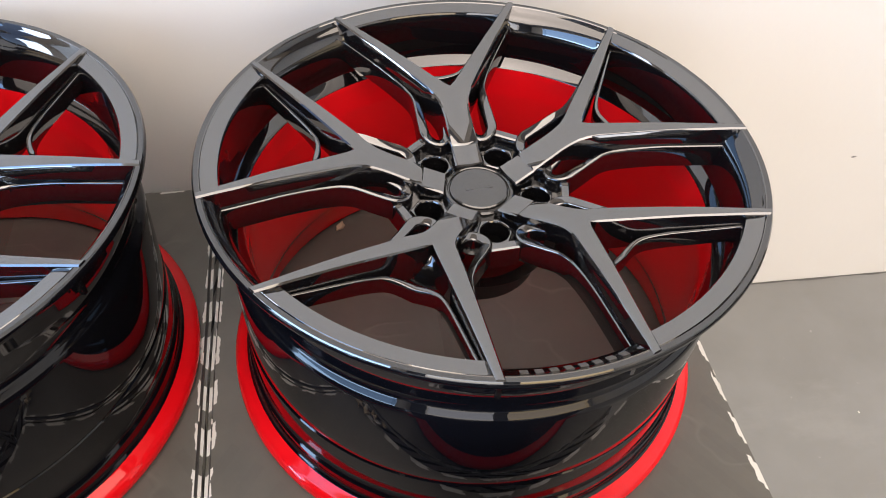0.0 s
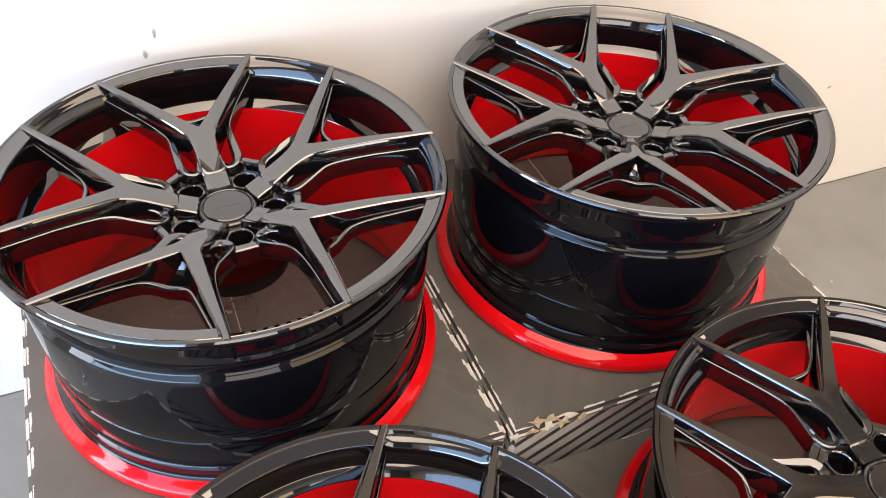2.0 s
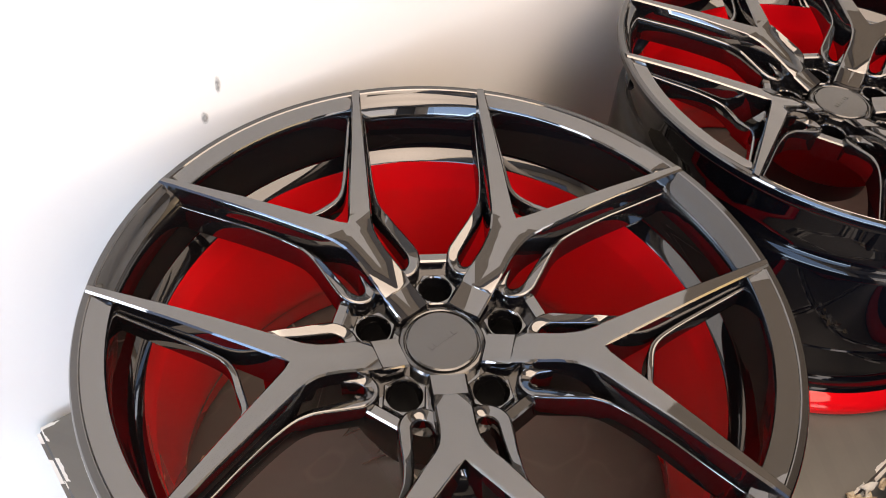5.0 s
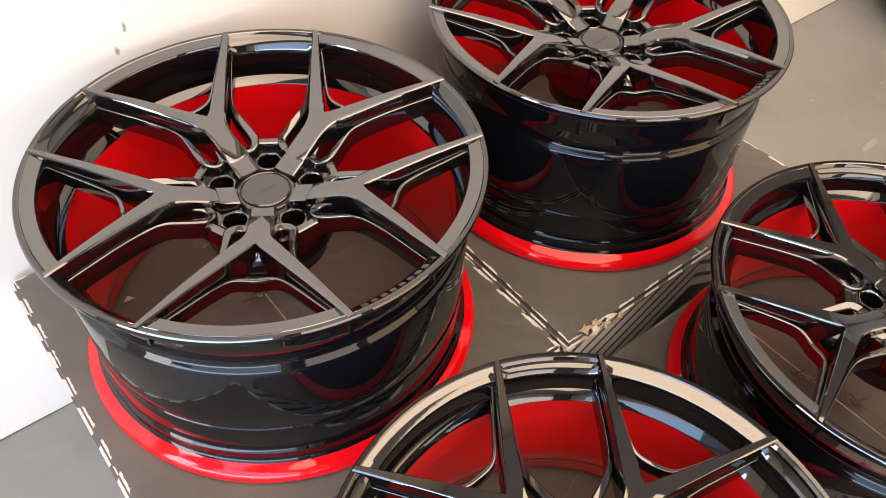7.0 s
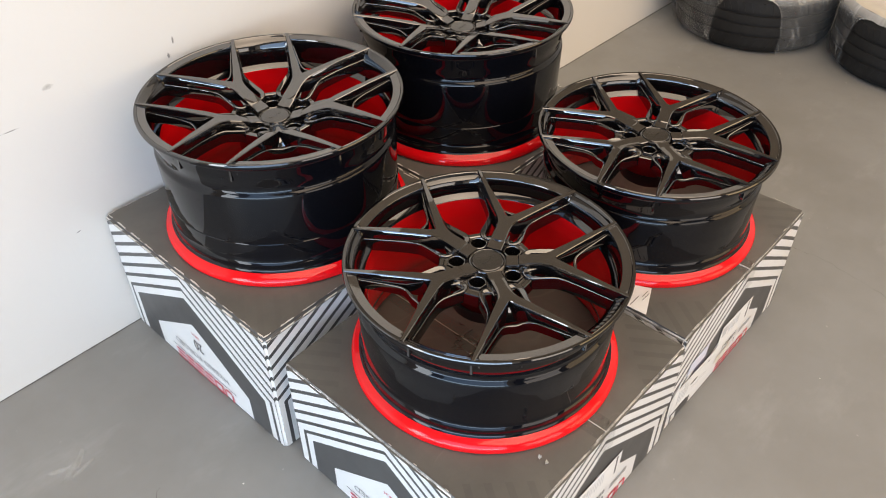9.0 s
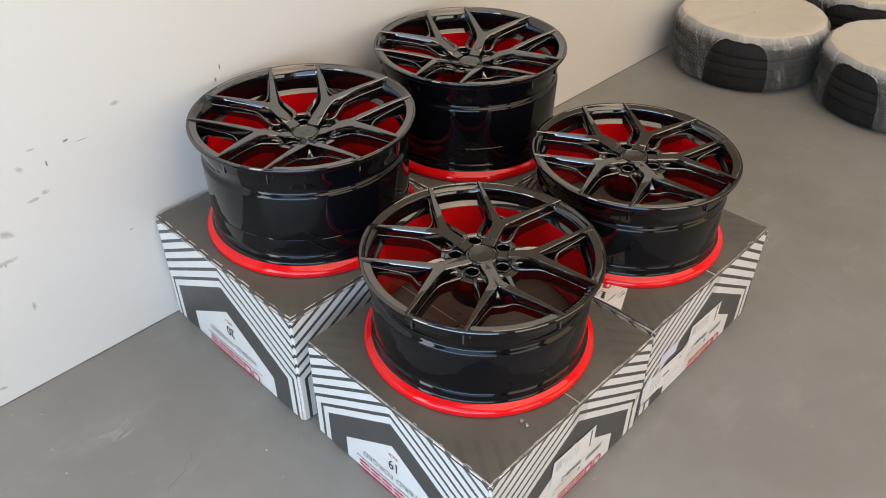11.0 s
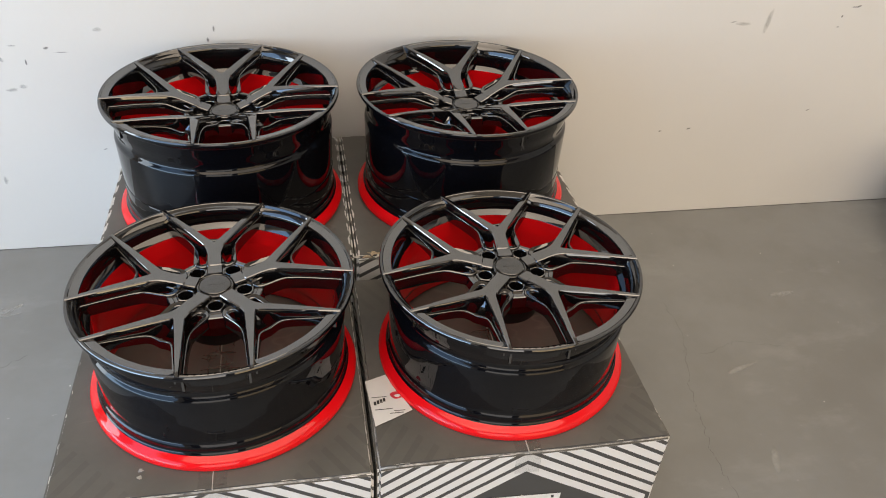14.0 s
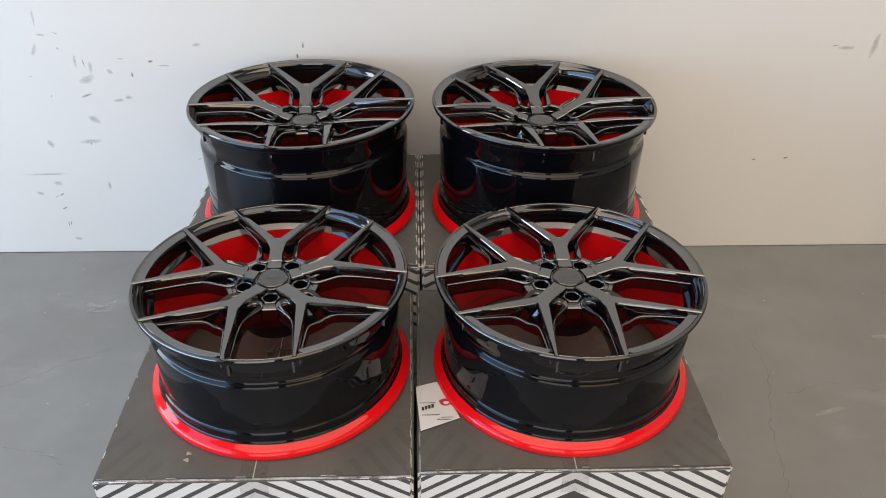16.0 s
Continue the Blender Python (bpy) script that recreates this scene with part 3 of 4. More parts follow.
    # raised six-sided seats round the bolt holes
    for h, (hx, hy) in enumerate(holes):
        a0 = radians(54 - 72 * h)
        seat, bm = [], bmesh.new()
        for i in range(36):
            a = 2 * math.pi * i / 36
            hexa = 0.0162 * s / math.cos((a + math.pi / 6) % (math.pi / 3) - math.pi / 6)
            ring = [(hexa + 0.0012, -0.0140), (hexa, -0.0068), (hexa - 0.0010, -0.0058), (0.0146 * s, -0.0060), (0.0138 * s, -0.0072), (0.0136 * s, -0.060)]
            seat.append([bm.verts.new((hx + r * math.cos(a0 + a), hy + r * math.sin(a0 + a), zc + z)) for r, z in ring])
        for i in range(36):
            a, b = seat[i], seat[(i + 1) % 36]
            for j in range(5):
                bm.faces.new((a[j], b[j], b[j + 1], a[j + 1]))
        part("bolt_seat", bm, BLACK_BRIGHT, wheel, smooth=30)
    bm = bmesh.new()
    lathe(bm, [(0.0005, zc - 0.052), (0.070 * s, zc - 0.052), (0.068 * s, max(zc - 0.095, 0.05)), (0.0005, max(zc - 0.095, 0.05))], 48)
    part("mounting_pad", bm, HOLE, wheel, "dark mounting pad under the hub")
    bm = bmesh.new()
    lathe(bm, [(0.0355 * s, zc - 0.014), (0.0355 * s, zc - 0.0040), (0.0340 * s, zc - 0.0022), (0.0318 * s, zc - 0.0014), (0.0308 * s, zc - 0.0022), (0.0304 * s, zc - 0.0038), (0.0297 * s, zc - 0.0038), (0.0292 * s, zc - 0.0016), (0.0278 * s, zc - 0.0006), (0.0, zc)], 64)
    cap = part("centre_cap", bm, CAP, wheel, "round gloss black centre cap")
    bm = bmesh.new()
    for i in range(6):
        x = (-0.0135 + i * 0.0048)
        box_mesh(bm, x * s, (x + 0.0034) * s, -0.0022 * s, 0.0022 * s, zc - 0.0006, zc + 0.00012)
    part("raised_mark", bm, CAP, cap, "faint raised bars across the cap", smooth=0)
    # cut bars on the lip, where the maker's name stands
    bm = bmesh.new()
    for i in range(8):
        a = radians(-90 + (i - 3.5) * 2.6)
        bar = bmesh.new()
        box_mesh(bar, -0.0032, 0.0032, -0.0036, 0.0036, -0.001, 0.0004)
        tmp = bpy.data.meshes.new("bar")
        bar.to_mesh(tmp)
        bar.free()
        tmp.transform(Matrix.Translation((0, 0, T - 0.0105)) @ Matrix.Rotation(a + math.pi / 2, 4, "Z") @ Matrix.Translation((0, -(R - 0.0162), 0)) @ Matrix.Rotation(radians(-36), 4, "X"))
        bm.from_mesh(tmp)
        bpy.data.meshes.remove(tmp)
    part("lip_lettering", bm, SATIN, wheel, "satin grey raised bars of lettering on the lip", smooth=0)
    return wheel


TALL_Z, LOW_Z = 0.343, 0.303
T_REAR, T_FRONT = 0.6430 - TALL_Z, 0.5393 - LOW_Z
wide = "wide gloss black wheel, red inside, lying on a tall carton"
slim = "narrower gloss black wheel, red inside, on a low carton"
rear = make_wheel("car_wheel", 0.2734, 0.2677, T_REAR, 0.0575, 0.021, 0.083, 0.060, 0.071, pose(-0.2857, 0.2859, TALL_Z + 0.001, 0, 0, 3.48), wide)
copy_thing(rear, pose(0.3035, 0.2793, TALL_Z + 0.001, 0, 0, 5.46))
front = make_wheel("car_wheel", 0.2571, 0.2518, T_FRONT, 0.0172, 0.0068, 0.075, 0.036, 0.047, pose(-0.2839, -0.2979, LOW_Z + 0.001, 0, 0, 3.26), slim)
copy_thing(front, pose(0.2789, -0.3037, LOW_Z + 0.001, 0, 0, -0.62))


# ------------------------------------------------------------------ cartons
def face_matrix(side, x0, x1, y0, y1):
    """Maps (u, v) of a side to the world; u runs to the right as one looks at it."""
    cx, cy = (x0 + x1) / 2, (y0 + y1) / 2
    z = Vector((0, 0, 1))
    if side == "front":
        o, u, nrm = Vector((cx, y0, 0)), Vector((1, 0, 0)), Vector((0, -1, 0))
    elif side == "left":
        o, u, nrm = Vector((x0, cy, 0)), Vector((0, -1, 0)), Vector((-1, 0, 0))
    elif side == "right":
        o, u, nrm = Vector((x1, cy, 0)), Vector((0, 1, 0)), Vector((1, 0, 0))
    else:
        o, u, nrm = Vector((cx, y1, 0)), Vector((-1, 0, 0)), Vector((0, 1, 0))
    mt = Matrix((u, z, nrm)).transposed().to_4x4()
    mt.translation = o
    return mt


def make_carton(x0, x1, y0, y1, h, side_mat, top_mat, label):
    cx, cy = (x0 + x1) / 2, (y0 + y1) / 2
    carton = empty("carton", pose(cx, cy, 0))
    tagged(carton, label, "cardboard box", "four wheel cartons")
    bm = bmesh.new()
    bmesh.ops.create_cube(bm, size=1)
    for v in bm.verts:
        v.co = Vector((v.co.x * (x1 - x0), v.co.y * (y1 - y0), (v.co.z + 0.5) * h))
    bmesh.ops.bevel(bm, geom=list(bm.edges), offset=0.0060, segments=3, affect="EDGES")
    rnd = random.Random(int(1000 * (cx + 2 * cy + 5)))
    bmesh.ops.subdivide_edges(bm, edges=[e for e in bm.edges if e.calc_length() > 0.1], cuts=11, use_grid_fill=True)
    for v in bm.verts:
        q = Vector((v.co.x * 6 + cx * 9, v.co.y * 6 + cy * 7, v.co.z * 6))
        v.co += (0.0022 if v.co.z > h - 0.02 else 0.0010) * noise.noise_vector(q) * (1 if v.co.z > 0.01 else 0.2)
    uv = bm.loops.layers.uv.new("UVMap")
    for f in bm.faces:
        nrm = f.normal
        f.material_index = 1 if nrm.z > 0.97 else 0
        for lp in f.loops:
            p = lp.vert.co
            lp[uv].uv = (p.x, p.z) if abs(nrm.y) > abs(nrm.x) else (p.y, p.z)
    part("body", bm, [side_mat, top_mat], carton, smooth=40)
    # taped seam over the top
    bm = bmesh.new()
    loft(bm, [[(-0.0008, y, h - 0.001), (0.0008, y, h - 0.001), (0.0008, y, h + 0.0016), (-0.0008, y, h + 0.0016)] for y in np.linspace(-(y1 - y0) / 2 + 0.004, (y1 - y0) / 2 - 0.004, 12)])
    part("flap_seam", bm, BARE, carton, "pale seam between the top flaps", smooth=0)
    bm = bmesh.new()
    rows = 24
    grid = [[bm.verts.new((x + rnd.uniform(-0.0006, 0.0006), y, h + 0.0024 + rnd.uniform(0, 0.0006))) for x in (-0.025, -0.010, 0.010, 0.025)] for y in np.linspace(-(y1 - y0) / 2 - 0.001, (y1 - y0) / 2 + 0.001, rows)]
    drop = [bm.verts.new((v.co.x, v.co.y - 0.002, h - 0.055)) for v in grid[0]]
    grid = [drop] + grid
    for a, b in zip(grid, grid[1:]):
        for i in range(3):
            bm.faces.new((a[i], a[i + 1], b[i + 1], b[i]))
    part("packing_tape", bm, TAPE, carton, "glossy clear packing tape", smooth=40)
    # worn edge flecks where the print has rubbed to paper
    bm = bmesh.new()
    for ax in range(4):
        L = (x1 - x0) if ax < 2 else (y1 - y0)
        for i in range(6):
            a = rnd.uniform(-L / 2 + 0.01, L / 2 - 0.01)
            w, d = rnd.uniform(0.0015, 0.011), rnd.uniform(0.0005, 0.0018)
            e = (x1 - x0) / 2 if ax >= 2 else (y1 - y0) / 2
            sg = 1 if ax % 2 else -1
            c0, c1 = sg * (e - 0.0042), sg * (e - 0.0042 - d)
            pts = [(a - w, c0), (a + w, c0), (a + w * 0.6, c1), (a - w * 0.7, c1)]
            if ax >= 2:
                pts = [(q, p) for p, q in pts]
            bm.faces.new([bm.verts.new((p, q, h + 0.0022)) for p, q in pts])
    tagged(part("worn_edge", bm, BARE, carton, "rubbed pale flecks along the edges", smooth=0), kind="stuff")
    return carton


tall = "tall charcoal and white striped wheel carton, upside down, worn edges"
low = "low charcoal and white striped wheel carton, upside down, taped top"
BOXES = {"rl": (-0.5890, -0.0040, -0.0050, 0.5800, TALL_Z), "rr": (0.0005, 0.6010, -0.0110, 0.5840, TALL_Z),
         "fl": (-0.5780, -0.0200, -0.5940, -0.0440, LOW_Z), "fr": (-0.0120, 0.5510, -0.5870, -0.0420, LOW_Z + 0.001)}
CARTON = {k: make_carton(*v, SIDE_TALL if k[0] == "r" else SIDE_LOW, TOP_WRAP.get(k, TOP), tall if k[0] == "r" else low) for k, v in BOXES.items()}


def on_side(key, side, ob):
    """Hangs a part, built in (u, v, out) metres, on one side of a carton."""
    x0, x1, y0, y1, h = BOXES[key]
    ob.parent = CARTON[key]
    ob.matrix_local = CARTON[key].matrix_world.inverted() @ face_matrix(side, x0, x1, y0, y1) @ Matrix.Diagonal((1, 1, 0.42, 1))
    return ob


def words(name, text, size, material, u, v, turn=180, out=0.0036, squash=1.0):
    cu = bpy.data.curves.new(name, "FONT")
    cu.body, cu.size, cu.align_x, cu.align_y, cu.extrude = text, size, "CENTER", "CENTER", 0.0002
    tmp = new(name, cu)
    me = bpy.data.meshes.new_from_object(tmp.evaluated_get(bpy.context.evaluated_depsgraph_get()))
    bpy.data.objects.remove(tmp)
    me.transform(Matrix.Translation((u, v, out)) @ Matrix.Rotation(radians(turn), 4, "Z") @ Matrix.Diagonal((squash, 1, 1, 1)))
    me.materials.clear()
    me.materials.append(material)
    return new(name, me)


def patch(name, pts, material, out=0.003, thick=0.0006):
    bm = bmesh.new()
    prism(bm, pts, out - thick, out)
    return finish(name, bm, material, smooth=0)


def bars(name, rects, material, out=0.0042):
    bm = bmesh.new()
    for a, b, c, d in rects:
        box_mesh(bm, a, b, c, d, out - 0.0006, out)
    return tagged(finish(name, bm, material, smooth=0), kind="stuff")


def logo_shapes(u, v, w, h, count=6):
    """Plain red shapes in the place of the maker's name: triple bars, hollow blocks and a gate."""
    rects, step = [], w / count
    for i in range(count):
        a = u - w / 2 + i * step
        b = a + step * 0.86
        t = h * 0.17
        if i == count - 1:
            rects += [(a, a + t, v, v + h * 0.8), (b - t, b, v, v + h * 0.8), (a + t, b - t, v + h - t, v + h)]
        elif i == count - 2:
            rects += [(a, b, v + h - t, v + h), (a, b, v, v + t), (a, a + t, v + t, v + h - t), (b - t, b, v + t, v + h - t)]
        else:
            rects += [(a, b, v + h - t, v + h), (a, b, v + h / 2 - t / 2, v + h / 2 + t / 2), (a, b, v, v + t)]
    return rects


def side_print(key, side, number):
    k = 1.0 if key[0] == "f" else 1.05
    on_side(key, side, words("size_number", number, 0.044 * k, BLACK_INK, 0.004, 0.114 * k, squash=0.78))
    on_side(key, side, words("size_word", "INCH", 0.013, RED_INK, 0.004, 0.146 * k, squash=0.9))
    on_side(key, side, words("print_words", "HYBRID FORGED", 0.0235 * k, GREY_INK, 0.0, 0.070 * k, squash=1.12))
    on_side(key, side, bars("print_line", [(-0.125, 0.125, 0.0445, 0.0460)], BLACK_INK))
    on_side(key, side, bars("red_print", logo_shapes(0.0, 0.004, 0.23, 0.031), RED_INK))


for key, number in (("rl", "20"), ("fl", "19"), ("rr", "20"), ("fr", "19")):
    side_print(key, "left" if key[1] == "l" else "right", number)

for key, code, dx in (("fr", "99408-1", 0.0), ("fl", "99408-2", 0.004)):
    on_side(key, "front", bars("red_print", logo_shapes(0.045, 0.006, 0.17, 0.030, 5), RED_INK))
    on_side(key, "front", patch("dispatch_label", [(-0.078, 0.098), (0.045, 0.098), (0.078, 0.110), (0.079, 0.172), (-0.074, 0.182)], PAPER, 0.0052))
    on_side(key, "front", bars("label_lines", [(-0.030 + 0.0065 * i, -0.0285 + 0.0065 * i, 0.130 + 0.005 * (i % 3), 0.168 - 0.004 * (i % 2)) for i in range(8)], FAINT_INK, 0.0062))
    on_side(key, "front", bars("label_block", [(-0.064, -0.044, 0.142, 0.170), (-0.040, -0.034, 0.150, 0.166)], FAINT_INK, 0.0060))
    on_side(key, "front", bars("label_name", [(0.060, 0.0655, 0.116 + 0.0092 * i, 0.1225 + 0.0092 * i) for i in range(6)], BLACK_INK, 0.0062))
    on_side(key, "front", words("carton_code", code, 0.022, BLACK_INK, -0.005 + dx, 0.091, out=0.0066))
    on_side(key, "front", patch("hand_hole", [(-0.020 + (0.034 * math.cos(a) + 0.006 * math.sin(5 * a)) * 0.55 + math.copysign(0.022, math.cos(a)), 0.057 + 0.013 * math.sin(a) + 0.0015 * math.sin(7 * a)) for a in np.linspace(0, 2 * math.pi, 37)[:-1]], CREAM, 0.0044))
    on_side(key, "front", patch("hand_hole_cut", [(0.030, 0.056), (0.0345, 0.058), (0.0355, 0.066), (0.032, 0.070), (0.0295, 0.069), (0.0318, 0.064)], BLACK_INK, 0.0050))
    on_side(key, "front", bars("label_lines", [(0.058, 0.118, 0.074 - 0.008 * i, 0.0775 - 0.008 * i) for i in range(2)], GREY_INK, 0.0042))
on_side("fr", "front", patch("dispatch_label", [(-0.262, 0.040), (-0.150, 0.045), (-0.080, 0.058), (-0.080, 0.120), (-0.262, 0.128)], PAPER, 0.0058))
on_side("fr", "front", bars("label_lines", [(-0.240 + 0.0085 * i, -0.2375 + 0.0085 * i, 0.066 + 0.006 * (i % 2), 0.116 - 0.005 * (i % 3)) for i in range(6)] + [(-0.235, -0.190, 0.118, 0.122), (-0.150, -0.09, 0.112, 0.1135), (-0.172, -0.10, 0.062, 0.0635), (-0.172, -0.112, 0.070, 0.0712)], FAINT_INK, 0.0068))
on_side("fr", "front", bars("label_bar", [(-0.260, -0.186, 0.0435, 0.0500), (-0.182, -0.152, 0.0845, 0.0905), (-0.108, -0.099, 0.098, 0.102)], BLACK_INK, 0.0068))
on_side("fr", "front", patch("stuck_slip", [(-0.192, 0.128), (-0.130, 0.133), (-0.128, 0.150), (-0.150, 0.154), (-0.180, 0.144)], VIOLET, 0.0050))
on_side("fr", "front", patch("stuck_slip", [(-0.222, 0.146), (-0.140, 0.146), (-0.135, 0.186), (-0.215, 0.182)], LILAC, 0.0056))
on_side("fl", "front", patch("stuck_slip", [(-0.130, 0.020), (-0.078, 0.022), (-0.078, 0.052), (-0.128, 0.050)], LILAC, 0.0056))
on_side("fr", "front", patch("torn_print", [(-0.275, 0.060), (-0.262, 0.066), (-0.256, 0.104), (-0.240, 0.132), (-0.232, 0.150), (-0.246, 0.148), (-0.262, 0.130), (-0.276, 0.112)], PAPER, 0.0046))
on_side("fl", "front", patch("torn_print", [(0.238, 0.086), (0.252, 0.090), (0.262, 0.120), (0.258, 0.132), (0.246, 0.112)], CREAM, 0.0042))
# label stuck over the corner of one carton's top
st = patch("top_label", [(-0.012, -0.362), (0.030, -0.348), (0.072, -0.447), (-0.003, -0.479)], PAPER, LOW_Z + 0.0030)
bars_top = bars("top_label_print", [(-0.0005 + 0.0062 * i, 0.0042 + 0.0062 * i, -0.4275 + 0.0025 * i, -0.4185 + 0.0025 * i) for i in range(4)] + [(0.0, 0.034, -0.440, -0.4388), (-0.004, 0.026, -0.408, -0.4070), (0.028, 0.054, -0.452, -0.4508), (0.036, 0.058, -0.4465, -0.4455)], BLACK_INK, LOW_Z + 0.0042)
ring_pts = [(0.0460 + 0.0125 * math.cos(a) * (1 + 0.12 * math.sin(3 * a)), -0.4060 + 0.0095 * math.sin(a)) for a in np.linspace(0, 2 * math.pi, 25)[:-1]]
red_top = patch("top_label_mark", ring_pts, RED_INK, LOW_Z + 0.0042)
white_top = patch("top_label_gap", [(0.0470 + (x - 0.0460) * 0.45, -0.4085 + (y + 0.4060) * 0.38) for x, y in ring_pts], PAPER, LOW_Z + 0.0050)
for ob in (st, bars_top, red_top, white_top):
    ob.parent = CARTON["fr"]
    ob.matrix_local = CARTON["fr"].matrix_world.inverted() @ pose(-0.003, -0.0130, 0.003)


# ------------------------------------------------------------------ torn board and crumbs on the cartons
def torn_bit(name, parent, x, y, z, size, seed, material, label, spikes=9):
    rnd = random.Random(seed)
    bm = bmesh.new()
    base = rnd.uniform(0, 6.28)
    rim_low, rim_top = [], []
    for k in range(spikes):
        a = base + 2 * math.pi * (k + rnd.uniform(-0.35, 0.35)) / spikes
        r = size * rnd.choice((0.4, 0.55, 0.8, 1.0, 1.35)) * rnd.uniform(0.85, 1.1)
        h = rnd.uniform(0.0008, 0.0065)
        rim_low.append(bm.verts.new((x + r * math.cos(a), y + 0.6 * r * math.sin(a), z + h)))
        rim_top.append(bm.verts.new((x + 0.9 * r * math.cos(a), y + 0.54 * r * math.sin(a), z + h + 0.0018)))
    top_v, low_v = bm.verts.new((x, y, z + 0.003)), bm.verts.new((x, y, z + 0.0008))
    for k in range(spikes):
        n = (k + 1) % spikes
        bm.faces.new((rim_top[k], rim_top[n], top_v))
        bm.faces.new((rim_low[n], rim_low[k], low_v))
        bm.faces.new((rim_low[k], rim_low[n], rim_top[n], rim_top[k]))
    ob = part(name, bm, material, None, label, smooth=0)
    ob.parent = parent
    ob.matrix_local = parent.matrix_world.inverted()
    return ob


for i, (x, y, sz, mat) in enumerate(((0.0378, -0.0028, 0.013, TORN), (0.0626, -0.0067, 0.011, TORN), (0.0833, -0.0108, 0.012, BARE), (0.0503, -0.0161, 0.014, BARE), (0.1019, -0.0158, 0.008, TORN), (0.0255, -0.0152, 0.009, TORN), (0.0720, -0.0170, 0.009, TORN))):
    torn_bit("torn_flap", CARTON["rr"], x, y, TALL_Z + 0.0005, sz, 300 + i, mat, "torn curling cardboard at the corner")
torn_bit("torn_flap", CARTON["rl"], -0.0013, -0.0154, TALL_Z + 0.0005, 0.012, 311, BARE, "torn curling cardboard at the corner")
torn_bit("cardboard_crumb", CARTON["rl"], -0.4601, 0.4374, TALL_Z + 0.0005, 0.010, 320, TORN, "loose tan cardboard crumb", 6)
torn_bit("cardboard_crumb", CARTON["rr"], 0.1659, 0.4758, TALL_Z + 0.0005, 0.013, 321, TORN, "loose tan cardboard crumb", 6)
for i, (key, x, y, z) in enumerate((("rl", -0.3049, 0.3289, TALL_Z), ("rl", -0.3260, 0.4663, TALL_Z), ("fr", 0.2678, -0.2473, LOW_Z), ("fl", -0.4216, -0.5524, LOW_Z), ("fl", -0.4208, -0.5361, LOW_Z))):
    torn_bit("scratch", CARTON[key], x, y, z + 0.0012, 0.0055, 330 + i, SCUFF, "pale scratch through the print", 14)


def tape_wrinkles(key, x, y, turn, seed, count):
    """Pale ridges where the packing tape has puckered."""
    rnd = random.Random(seed)
    z = BOXES[key][4] + 0.0034
    bm = bmesh.new()
    for i in range(count):
        length, cross = rnd.uniform(0.012, 0.055), rnd.random() < 0.35
        a = turn + (math.pi / 2 if cross else 0.0) + rnd.uniform(-0.25, 0.25)
        px, py = x + rnd.uniform(-0.026, 0.026), y + rnd.uniform(-0.05, 0.05)
        steps, pts = 7, []
        for k in range(steps):
            t = k / (steps - 1) - 0.5
            sway = 0.0016 * math.sin(7 * t + i)
            pts.append((px + length * t * math.cos(a) - sway * math.sin(a), py + length * t * math.sin(a) + sway * math.cos(a), 0.0011 * (1 - 4 * t * t) + 0.0002))
        nx, ny = -math.sin(a), math.cos(a)
        loft(bm, [[(p - nx * w, q - ny * w, z - 0.0012), (p, q, z + w * 0.9), (p + nx * w, q + ny * w, z - 0.0012)] for p, q, w in pts])
    ob = part("tape_pucker", bm, PUCKER, None, "puckered shiny packing tape", smooth=50)
    tagged(ob, "puckered shiny packing tape", kind="stuff")
    ob.parent = CARTON[key]
    ob.matrix_local = CARTON[key].matrix_world.inverted()


PUCKER = Nodes("puckered_tape", (0.26, 0.24, 0.21), 0.18).set(Alpha=0.55).mat
tape_wrinkles("rl", -0.2911, 0.3692, 1.57, 5, 15)
tape_wrinkles("rr", 0.3031, 0.3551, 1.57, 6, 12)
tape_wrinkles("fl", -0.2996, -0.2624, 1.45, 7, 18)
tape_wrinkles("fr", 0.2727, -0.2721, 1.57, 8, 10)


